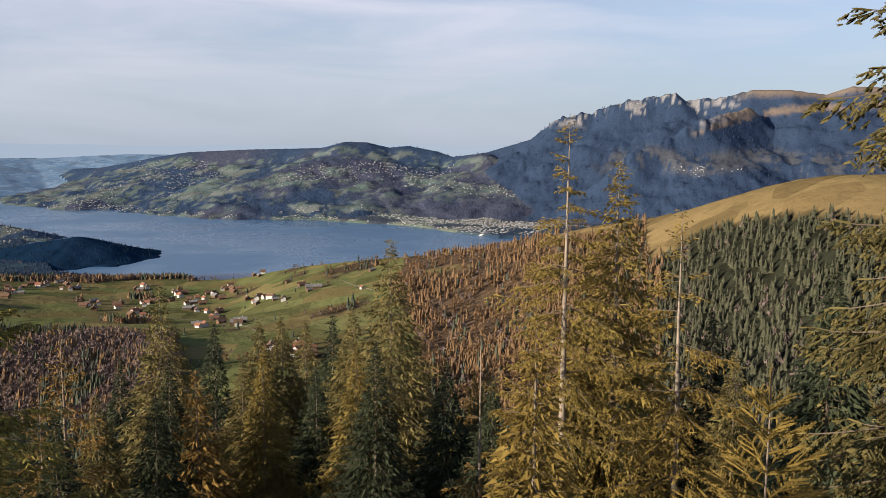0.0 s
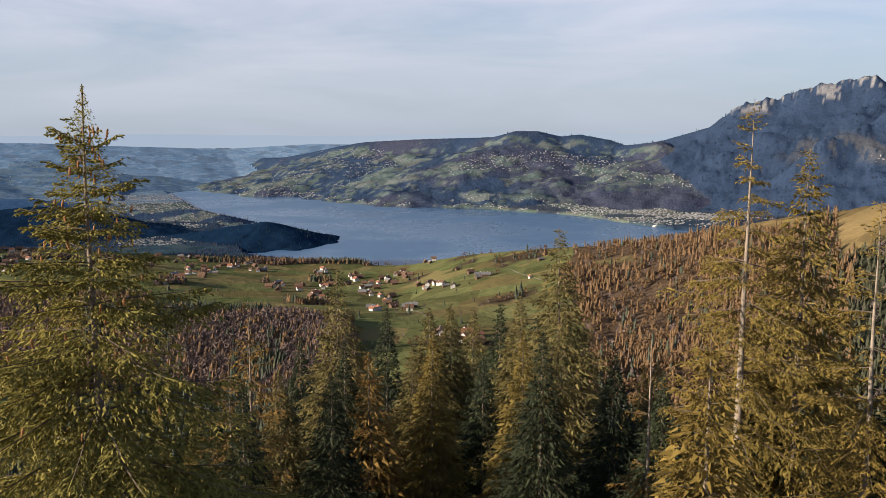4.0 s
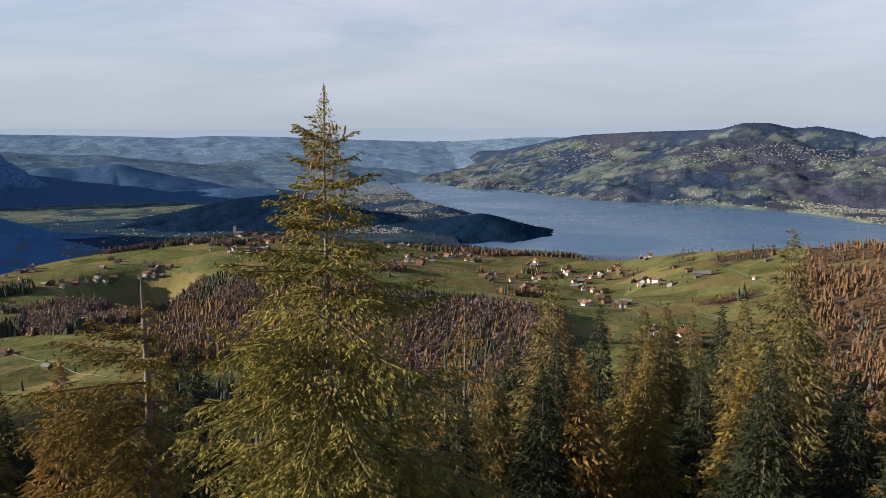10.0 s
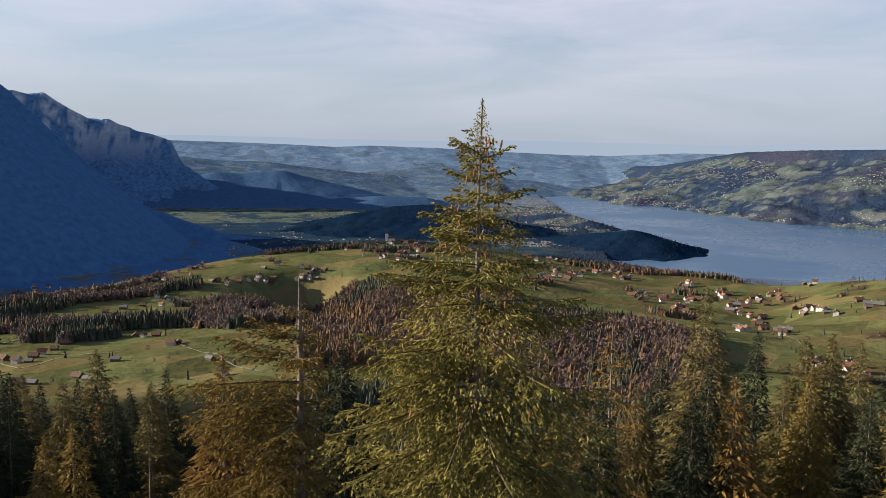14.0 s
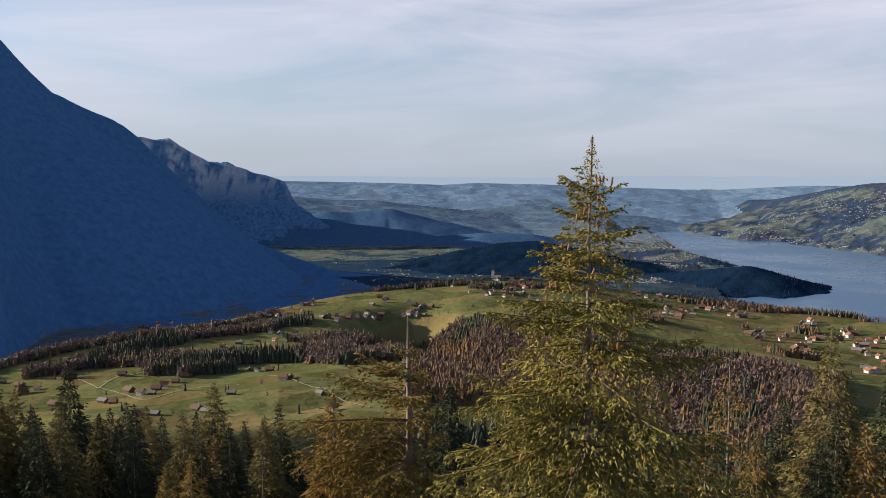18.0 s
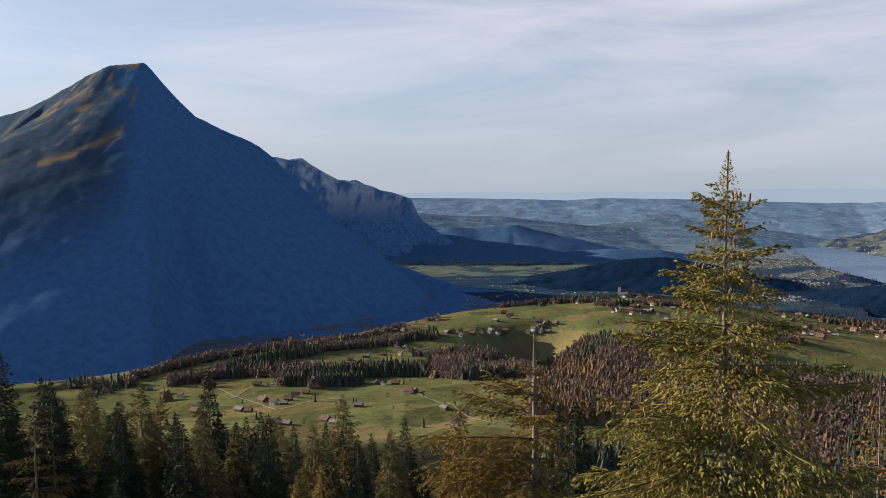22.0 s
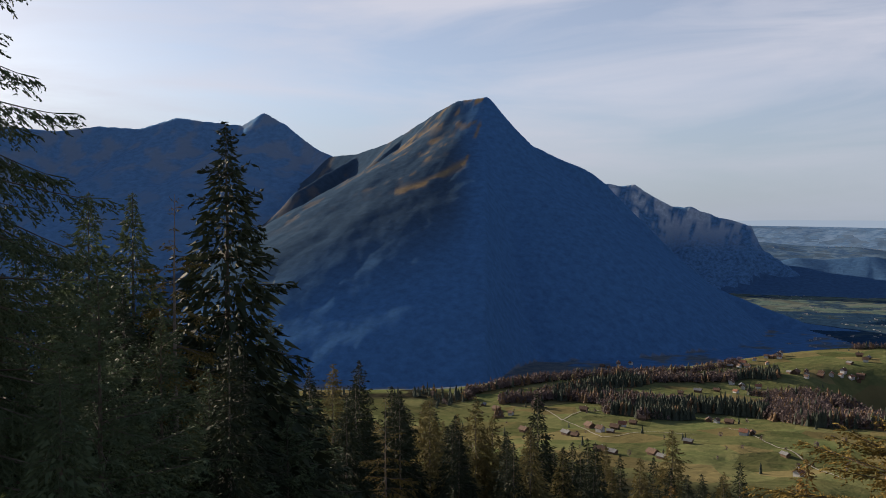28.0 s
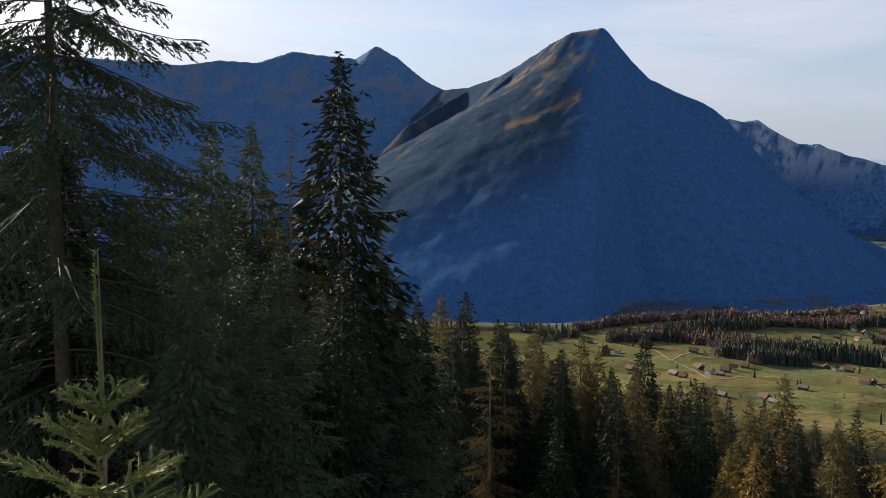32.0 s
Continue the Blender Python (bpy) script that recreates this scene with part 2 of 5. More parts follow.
# ---- the lie of the land ----
LAKE_Z = -210.0


def lattice(ix, iy, seed):
    h = (ix * 374761393 + iy * 668265263 + seed * 144665) & 0x7FFFFFFF
    h = ((h ^ (h >> 13)) * 1274126177) & 0x7FFFFFFF
    return ((h ^ (h >> 16)) & 0xFFFF) / 65535.0


def value_noise(x, y, seed):
    ix, iy = np.floor(x).astype(np.int64), np.floor(y).astype(np.int64)
    u, v = x - ix, y - iy
    u, v = u * u * (3 - 2 * u), v * v * (3 - 2 * v)
    a, b = lattice(ix, iy, seed), lattice(ix + 1, iy, seed)
    c, d = lattice(ix, iy + 1, seed), lattice(ix + 1, iy + 1, seed)
    return (a + (b - a) * u) * (1 - v) + (c + (d - c) * u) * v


def fbm(x, y, size, octaves=4, seed=1):
    total, amp, norm = 0.0, 1.0, 0.0
    for k in range(octaves):
        total = total + amp * value_noise(x / size + 17.3 * k, y / size - 9.1 * k, seed + k)
        norm, amp, size = norm + amp, amp * 0.5, size * 0.5
    return total / norm


def step(a, b, x):
    t = np.clip((x - a) / (b - a), 0, 1)
    return t * t * (3 - 2 * t)


# crests: heading, distance, height angle
CRESTS = {
    "pyramid": (0.62, [
        [(-42.67, 1830, 8.85), (-41.5, 1840, 7.25), (-40.1, 1850, 5.85), (-37.8, 1870, 4.72), (-36.6, 1875, 4.2), (-35.4, 1880, 3.6), (-34.5, 1880, 2.84), (-32.3, 1880, 0.57), (-29.8, 1870, -2.0), (-27.5, 1850, -4.0), (-25.1, 1830, -4.95), (-22.0, 1800, -6.1), (-18.5, 1800, -6.5)],
        [(-42.67, 1830, 8.85), (-44.5, 1860, 8.6), (-45.9, 1900, 7.86), (-48.0, 1980, 6.5), (-49.4, 2050, 5.72), (-51.4, 2150, 4.98), (-53.3, 2250, 4.8)],
        [(-43.2, 1780, 6.4), (-44.1, 1690, 4.15), (-47.0, 1640, 2.6), (-50.0, 1620, 1.7), (-53.4, 1600, 0.75), (-57.0, 1580, -1.2)],
        [(-45.9, 1895, 7.7), (-47.2, 1810, 5.6), (-48.8, 1760, 3.9)],
        [(-48.0, 1975, 6.4), (-50.2, 1870, 4.5), (-52.2, 1810, 3.0)],
        [(-51.4, 2140, 4.85), (-53.6, 2020, 3.6), (-55.5, 1920, 2.4)]]),
    "back_range": (0.55, [
        [(-53.3, 2350, 4.83), (-54.4, 2450, 5.3), (-56.6, 2560, 7.0), (-57.8, 2600, 7.64), (-59.2, 2650, 6.75), (-62.1, 2700, 7.0), (-63.4, 2700, 7.12), (-65.7, 2750, 6.32), (-68.2, 2800, 6.38), (-70.7, 2800, 5.95), (-80.0, 2800, 6.3), (-95.0, 2900, 5.0)]]),
    "limestone_range": (0.60, [
        [(-42.0, 3150, 3.4), (-36.0, 3050, 3.1), (-34.3, 3000, 2.91), (-33.5, 3000, 2.72), (-32.6, 3000, 2.85), (-31.5, 3000, 2.1), (-30.1, 3000, 1.32), (-28.9, 2980, 1.3), (-27.4, 2960, 0.69), (-25.2, 2940, 0.08), (-24.5, 2900, -1.42), (-22.7, 2850, -2.7), (-21.2, 2800, -3.8)]]),
    "lakeside_hills": (0.27, [
        [(2.6, 4330, -2.7), (3.8, 4320, -2.2), (4.8, 4310, -1.75), (6.0, 4300, -1.2), (7.4, 4200, -1.15), (9.0, 4000, -0.88), (11.0, 3900, -0.44), (12.8, 3800, -0.14), (16.8, 3700, 0.07), (19.8, 3600, 0.14), (21.7, 3500, 0.21), (23.2, 3450, 0.62), (24.7, 3450, 0.6), (26.3, 3450, 0.23), (27.5, 3450, 0.38), (29.4, 3400, 0.02), (30.6, 3350, -0.36), (32.9, 3250, -0.1)]]),
    "rocky_range": (0.48, [
        [(31.4, 3300, -0.28), (32.9, 3300, -0.04), (34.9, 3300, 0.55), (36.2, 3300, 0.93), (36.8, 3300, 1.5), (37.7, 3300, 2.2), (40.2, 3350, 2.65), (42.2, 3350, 3.38), (44.2, 3400, 3.66), (45.4, 3400, 3.95), (45.9, 3400, 3.35), (47.4, 3400, 3.4), (48.8, 3400, 3.67), (50.2, 3400, 4.0), (52.5, 3400, 3.95), (54.5, 3450, 3.63), (56.0, 3450, 4.1), (60.0, 3500, 3.8), (75.0, 3500, 3.5)],
        [(41.0, 2650, -1.6), (42.8, 2700, -0.07), (45.0, 2800, 0.77), (47.1, 2900, 2.06), (50.0, 3200, 2.9)]]),
    "wooded_headland": (0.19, [
        [(-18.0, 1950, -5.9), (-15.75, 1980, -5.45), (-13.0, 2020, -4.75), (-10.3, 2050, -4.24), (-7.95, 2050, -4.1), (-4.4, 2000, -4.65), (-1.2, 1900, -5.8)],
        [(-1.2, 1880, -6.3), (1.5, 1830, -6.06), (3.8, 1800, -5.75), (6.0, 1780, -5.51), (7.2, 1760, -5.9), (8.3, 1730, -6.56), (9.3, 1712, -7.0)]]),
    "town_spit": (0.22, [
        [(-6.0, 2350, -4.9), (-2.45, 2330, -4.49), (0.66, 2300, -4.42), (3.0, 2200, -4.95), (3.9, 2160, -5.5)]]),
    "low_hill": (0.25, [
        [(-22.3, 3060, -2.02), (-20.8, 3080, -2.1), (-19.3, 3090, -1.98), (-18.3, 3100, -1.88), (-17.2, 3100, -2.15), (-16.0, 3100, -2.6), (-13.8, 3080, -3.2), (-11.0, 3000, -3.75)],
        [(-14.5, 2760, -3.75), (-11.5, 2740, -3.55), (-8.5, 2760, -3.6), (-6.0, 2780, -3.95)]]),
    "foothills": (0.16, [
        [(-26.0, 3700, -0.9), (-22.0, 3700, -1.25), (-19.0, 3720, -1.3), (-16.5, 3750, -1.6), (-13.0, 3800, -1.95), (-9.5, 3850, -2.15)],
        [(-12.0, 4150, -1.35), (-7.5, 4200, -1.2), (-3.5, 4250, -1.45), (-0.5, 4300, -1.75)]]),
    "plateau_hills": (0.22, [
        [(-26.0, 4550, 0.05), (-20.8, 4550, -0.04), (-16.7, 4500, -0.14), (-14.5, 4520, -0.24), (-12.2, 4550, -0.11), (-7.5, 4550, -0.2), (-4.0, 4570, -0.36), (-0.6, 4600, -0.46), (3.3, 4660, -0.60), (6.0, 4700, -0.45), (9.0, 4720, -0.28), (12.0, 4740, -0.3), (16.0, 4760, -0.5)]]),
}
LABELS = ["ground"] + list(CRESTS) + ["lowland", "fields", "far_plain"]


def lie(az, r):
    """Height of the ground, which crest it belongs to (0: the valley) and the height below that crest."""
    x, y = r * np.sin(np.radians(az)), r * np.cos(np.radians(az))
    rc = sum(np.interp(az + d, [-90, -45, -29, -20, -10, 0, 8, 15, 25, 34, 44.5, 54.4, 80], [700, 720, 900, 1120, 1230, 1240, 1230, 1120, 930, 800, 690, 600, 560]) for d in (-3, -2, -1, 0, 1, 2, 3)) / 7
    zc = sum(np.interp(az + d, [-90, -45, -40, -29, -20, -10, 0, 8, 15, 19, 25, 34, 40, 44.5, 50.8, 54.4, 80], [-135, -145, -144, -150, -149, -139, -166, -178, -176, -146, -121, -93, -63, -52, -23, -12, -6]) for d in (-2, -1, 0, 1, 2)) / 5
    slope = -1.6 + EYE_Z - 145 * (1 - np.exp(-r / 250))
    z = slope + (zc - slope) * step(0.45, 1.0, r / rc)
    z = z + (fbm(x, y, 160, 4, 5) - 0.5) * 22 * step(150, 400, r) * (1 - step(0.75, 1.0, r / rc) * 0.8)
    z = z + (fbm(x, y, 14, 3, 9) - 0.5) * 1.2 * step(2, 12, r)
    # a wooded ravine
    cut = np.full(r.shape, 999.0)
    for (a0, r0), (a1, r1) in (((-17, 900), (-14.5, 790)), ((-14.5, 790), (-12, 705)), ((-12, 705), (-8.7, 640)), ((-8.7, 640), (-4, 560)), ((-4, 560), (6, 450))):
        d, _ = seg(x, y, (a0, r0, 0), (a1, r1, 0))
        cut = np.minimum(cut, d)
    z = z - 46 * np.exp(-(cut / 46) ** 2)
    low = -203.0 + 13 * step(-60, -85, az)
    near_shore = np.interp(az, [-3, 2, 4.5, 5.4, 9.2, 12.8, 15.2, 25, 34, 40, 44], [4700, 2420, 1560, 1509, 1427, 1330, 1327, 1150, 1080, 1300, 1950])
    far_shore = np.interp(az, [-3, 1.4, 3.7, 6.7, 10, 12.5, 16, 21.4, 27.5, 30.6, 33.8, 40, 44], [4104, 4400, 4190, 3665, 3221, 2806, 2627, 2527, 2334, 2173, 2032, 1960, 1950])
    near_shore, far_shore = near_shore + (fbm(x, y, 60, 2, 3) - 0.5) * 16, far_shore + (fbm(x, y, 90, 2, 4) - 0.5) * 50
    wet = (az > -3) & (az < 44)
    low = np.where(wet, low - 22 * step(-12, 12, r - near_shore) * (1 - step(-15, 15, r - far_shore)), low)
    low = low + step(-5, 200, r - far_shore) * (fbm(x, y, 220, 4, 8) - 0.35) * np.where(az < 3, 6, 22) * (r > 1500)
    # beyond the lake's end the plain rises slowly in low swells to the horizon
    climb = r * np.tan(np.radians(np.interp(r, [2650, 3300, 3800, 4300, 4700, 4900], [-4.4, -3.4, -2.55, -1.6, -0.85, -0.75]))) + EYE_Z + 203
    swell = (fbm(az * 26, r, 190, 4, 12) - 0.45) * np.interp(r, [2650, 3300, 4300], [0, 26, 60])
    low = low + (np.maximum(climb, 0) + swell) * np.where(az > -3, step(20, 420, r - far_shore), 1.0) * step(2650, 2900, r) * step(14, 8, az)
    fall = 260 - 50 * step(9, 17, az)
    z = np.where(r > rc, zc + (low - zc) * step(0, 1, (r - rc) / fall), z)
    owner, below = np.zeros(r.shape, int), np.full(r.shape, 999.0)
    rough = fbm(x, y, 170, 5, 21)
    ribs = np.abs(fbm(x, y, 120, 4, 31) - 0.5) * 2
    for k, (steep, lines) in enumerate(CRESTS.values()):
        best, top = np.full(r.shape, -9e9), np.zeros(r.shape)
        blunt = 34 if k == 7 else 13
        sharp = (38, 30, 34, 4, 20, 3, 1, 3, 1, 1)[k]
        for n, line in enumerate(lines):
            for p, q in zip(line, line[1:]) if n or k not in (0, 2) else [(line, None)]:
                if q is None:
                    # a steep-ended ridge across the view: its profile carried on to both sides
                    ca, cr, ce = (np.array(c) for c in zip(*sorted(p)))
                    aside = np.radians(np.maximum(ca[0] - az, 0) + np.maximum(az - ca[-1], 0)) * r
                    d, u = np.hypot(r - np.interp(az, ca, cr), aside), 0.0
                    ridge = np.interp(az, ca, cr * np.tan(np.radians(ce))) + EYE_Z
                else:
                    d, u = seg(x, y, p, q)
                d = np.sqrt(d * d + blunt ** 2) - blunt
                zt = ridge if q is None else (1 - u) * p[1] * math.tan(radians(p[2])) + u * q[1] * math.tan(radians(q[2])) + EYE_Z
                h = zt - (0.9 + (k == 0) * (0.35 * step(-43.6, -40.5, az) if n else -0.22 * step(-38, -30, az))) * steep * d - sharp * (1 - np.exp(-d / 45))
                calm = (0.25, 0.6, 1.7, 1.6, 1.3, 0.8, 0.5, 0.3, 0.5, 0.35)[k]
                h = h - calm * (np.minimum(d * 0.30, 34) * (1 - ribs) * min(1, steep * 1.6) + (rough - 0.25).clip(0) * np.minimum(d, 140) * steep * 0.55)
                top = np.where(h > best, zt - h, top)
                best = np.maximum(best, h)
        hit = best > z
        z, owner, below = np.where(hit, best, z), np.where(hit, k + 1, owner), np.where(hit, top, below)
    # small knobs and notches
    far = step(1300, 1900, r)
    z = z + far * (fbm(x, y, 22, 3, 41) - 0.5) * np.where(owner == 0, 1.0, np.where(owner <= 2, np.where((owner == 1) & (az < -43.5), 4.0, 2.8), np.where(owner >= 8, 1.2, 3.0))) * np.where((below < 30) & (owner > 3), 0.7, 1.0)
    crag = (owner == 5) & (below < 26) & (az > 38) & (az < 50)
    z = z + np.where(crag, (np.abs(fbm(x, y, 46, 3, 47) - 0.5) * 2) * 26 - 5, 0)
    return z, owner, below


def seg(x, y, p, q):
    ax, ay = p[1] * math.sin(radians(p[0])), p[1] * math.cos(radians(p[0]))
    bx, by = q[1] * math.sin(radians(q[0])), q[1] * math.cos(radians(q[0]))
    dx, dy = bx - ax, by - ay
    u = np.clip(((x - ax) * dx + (y - ay) * dy) / (dx * dx + dy * dy), 0, 1)
    return np.hypot(x - ax - u * dx, y - ay - u * dy), u


def height(x, y):
    return float(lie(np.array([math.degrees(math.atan2(x, y))]), np.array([math.hypot(x, y)]))[0][0])


def mesh_of(name, verts, faces, mat, smooth=True, size=None):
    """A mesh from arrays; all faces have as many corners as faces has columns."""
    me = bpy.data.meshes.new(name)
    n, k = faces.shape
    me.vertices.add(len(verts))
    me.vertices.foreach_set("co", np.asarray(verts, np.float32).ravel())
    me.loops.add(n * k)
    me.loops.foreach_set("vertex_index", np.asarray(faces, np.int32).ravel())
    me.polygons.add(n)
    me.polygons.foreach_set("loop_start", np.arange(0, n * k, k, dtype=np.int32))
    me.polygons.foreach_set("use_smooth", np.full(n, smooth))
    me.materials.append(mat)
    me.update(calc_edges=True)
    return me


def brow(az):
    """How far the near meadows and woods reach before the ground drops to the valley."""
    return np.interp(az, [-90, -45, -29, -20, -10, 0, 10], [712, 732, 912, 1132, 1242, 1300, 1330])


def cover_of(az, r, z, owner, below):
    """Woods, dry grass, rock and autumn leaves over the land; on the pyramid, painted tones."""
    x, y = r * np.sin(np.radians(az)), r * np.cos(np.radians(az))
    n1, n2, n3 = fbm(x, y, 130, 4, 51), fbm(x, y, 320, 3, 61), fbm(x, y, 45, 3, 71)
    n4 = fbm(x, y, 16, 3, 81)
    wood, dry, rock, leaf = (np.zeros(r.shape) for _ in range(4))
    g = owner == 0
    wood = np.where(g & (r < 380), 1.0, wood)
    az0 = az
    az = az + (n2 - 0.5) * 7 * step(300, 500, r)
    ravine = ((az > -16.5) & (az < -3) & (r > 440) & (r < np.interp(az, [-16.5, -12, -3], [720, 860, 760]))) | ((az >= -3) & (az < 12) & (r > 430) & (r < np.interp(az, [-3, 12], [720, 600])))
    wood = np.where(g & ravine, step(0.30, 0.42, n1), wood)
    leaf = np.where(g & ravine, 0.3 + 0.6 * step(0.4, 0.6, n3), leaf)
    right = g & (az > 42) & (r < np.interp(az, [42, 48, 54, 60], [560, 575, 520, 480]))
    wood = np.where(right, 1.0, wood)
    larch = g & (az > 27.5) & (az < 44) & (r < 900) & (r > 300)
    wood = np.where(larch, step(0.41, 0.48, n1 * 0.6 + n3 * 0.4), wood)
    leaf = np.where(larch, 0.9, leaf)
    dry = np.where(g & (az > 27), step(27, 36, az) * 0.9, dry)
    low = g & (r > 1250)
    wood = np.where(low, np.where((az < -13) & (r < 2100), step(0.38, 0.50, n3 * 0.6 + n4 * 0.4), step(0.48, 0.56, n1)), wood)
    leaf = np.where(low, np.where(az < -8, 0.0, 0.4), leaf)
    el = np.degrees(np.arctan2(z - EYE_Z, r))
    glen = g & (az > -17.5) & (az < -2) & (el > -15.5 + (n1 - 0.5) * 2) & (el < np.interp(az, [-17.5, -14, -9, -2], [-11.5, -9.4, -9.3, -10.3]) + (n1 - 0.5) * 1.6)
    wood, leaf = np.where(glen, 1.0, wood), np.where(glen, 0.25 + 0.7 * step(0.42, 0.58, n1), leaf)
    leaf = np.where(ravine & (az > -3), 0.2, leaf)
    hedge = g & (r > 520) & (r < 1250) & (az < 26) & ~ravine & ~glen
    band = np.exp(-((el - np.interp(az, [-44, -38, -30.7, -24], [-12.2, -11.5, -10.3, -9.2]) + (n1 - 0.5) * 1.2) / 0.20) ** 2) * (az > -41) * (az < -25)
    strip = np.maximum(band, np.exp(-((el - np.interp(az, [-38, -30, -21.5, -17], [-11.5, -11.9, -12.3, -12.0]) + (n2 - 0.5)) / 0.36) ** 2) * (az > -38) * (az < -16))
    strip = np.maximum(strip, np.exp(-((r - brow(az0) + 22) / 10) ** 2) * (az0 < -14.5) * step(0.36, 0.46, n1))
    strip = np.maximum(strip, np.exp(-((r - 1215 - 60 * (n1 - 0.5)) / 26) ** 2) * (az > 0))
    wood = np.where(hedge, np.maximum(step(0.66, 0.70, n3 * 0.5 + n1 * 0.5), step(0.40, 0.55, strip + (n3 - 0.5) * 0.5)), wood)
    leaf = np.where(hedge, np.where(az > 0, 0.6, 0.15), leaf)
    wood = np.where(g & (az < -57), 1.0, wood)
    k = {n: i for i, n in enumerate(LABELS)}
    o = owner == k["pyramid"]
    line = 95 + (n2 - 0.5) * 160
    # dry alps on the flank above the lowest rib, painted along its sunlit strips
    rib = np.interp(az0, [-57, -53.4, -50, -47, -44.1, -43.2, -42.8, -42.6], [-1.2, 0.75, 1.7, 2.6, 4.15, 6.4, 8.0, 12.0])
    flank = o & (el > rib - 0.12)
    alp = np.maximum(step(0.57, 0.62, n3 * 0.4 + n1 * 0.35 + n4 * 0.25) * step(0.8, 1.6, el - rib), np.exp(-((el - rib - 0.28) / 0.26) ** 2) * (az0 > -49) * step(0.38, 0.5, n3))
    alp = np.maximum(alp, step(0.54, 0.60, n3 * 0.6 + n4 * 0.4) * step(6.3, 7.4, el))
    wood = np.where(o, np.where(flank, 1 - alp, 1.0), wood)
    # darker tone painted over the sunlit flank, where the haze blue turns pale
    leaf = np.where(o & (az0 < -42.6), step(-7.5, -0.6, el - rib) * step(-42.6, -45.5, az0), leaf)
    # the woods' painted haze blue returns towards the saddle
    saddle = step(-46.5, -51.0, az0) * 0.75
    wood = np.where(flank, np.maximum(wood, saddle), wood)
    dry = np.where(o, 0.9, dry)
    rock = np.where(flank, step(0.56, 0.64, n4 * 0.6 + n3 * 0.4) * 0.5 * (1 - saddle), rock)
    o = owner == k["back_range"]
    wood = np.where(o, 1 - 0.5 * step(0.5, 0.6, n3) * step(-20, 20, z - line - 20), wood)
    dry, rock = np.where(o, 0.5, dry), np.where(o, step(0.55, 0.7, n3) * 0.3, rock)
    o = owner == k["limestone_range"]
    wood = np.where(o, 1 - step(0.45, 0.55, n3 * 0.5 + n4 * 0.5) * step(-90, 60, z), wood)
    rock = np.where(o, step(0.46, 0.54, n3 * 0.5 + n4 * 0.5) * step(-90, 80, z), rock)
    o = owner == k["rocky_range"]
    grassy = step(48, 51, az)
    wood = np.where(o, (1 - grassy * (1 - step(10, 34, below + 24 * (n3 - 0.5)))), wood)
    terrace = step(1.0, 0.4, np.abs(el + 0.55 - 0.25 * np.sin(az0 * 0.9))) * step(39.5, 42, az0) * step(0.47, 0.50, n3 * 0.5 + n4 * 0.5)
    alps = step(0.30, 0.18, np.abs(el - np.interp(az0, [46, 49, 52, 56], [1.2, 2.0, 2.7, 2.9]))) * step(46, 47, az0) * step(0.44, 0.5, n3)
    wood = np.where(o, np.minimum(wood, 1 - np.maximum(0.6 * terrace, 0.85 * alps)), wood)
    dry = np.where(o, np.maximum(0.15 + grassy * (below < 70) * 0.6, alps * 0.8), dry)
    rock = np.where(o, step(0.575, 0.605, 0.65 * n4 + 0.35 * n3 + 0.09 * step(50, 8, below)) * (below < 58) * step(36.5, 38, az0) * (1 - grassy) * step(1.5, 2.0, el), rock)
    o = owner == k["lakeside_hills"]
    gully = np.abs(fbm(x, y, 120, 4, 31) - 0.5) * 2
    steep_shore = step(75, 30, z - LAKE_Z + 60 * (n1 - 0.5)) * step(14.5, 16.5, az0) * step(0.42, 0.52, n2 * 0.5 + n1 * 0.5)
    wood = np.where(o, np.maximum.reduce([step(0.515, 0.535, n1 * 0.5 + n3 * 0.35 + n4 * 0.15), 1 - step(14, 24, below + 26 * (n2 - 0.5)), step(0.13, 0.07, gully), steep_shore]), wood)
    leaf = np.where(o, step(0.4, 0.7, n2) * 0.8, leaf)
    for name in ("wooded_headland", "low_hill"):
        wood = np.where(owner == k[name], 1.0, wood)
    o = owner == k["town_spit"]
    wood = np.where(o, step(0.5, 0.6, n3), wood)
    o = (owner == k["plateau_hills"]) | (owner == k["foothills"]) | (g & (r > 2550))
    wood = np.where(o, step(0.53, 0.56, n4 * 0.6 + n3 * 0.4), wood)
    wood = np.where((g | (owner == k["foothills"])) & (r > 2150) & (r < 2850) & (az0 < -11), step(0.53, 0.58, n3 * 0.6 + n4 * 0.4), wood)
    return np.stack([wood, dry, rock, leaf], 1)


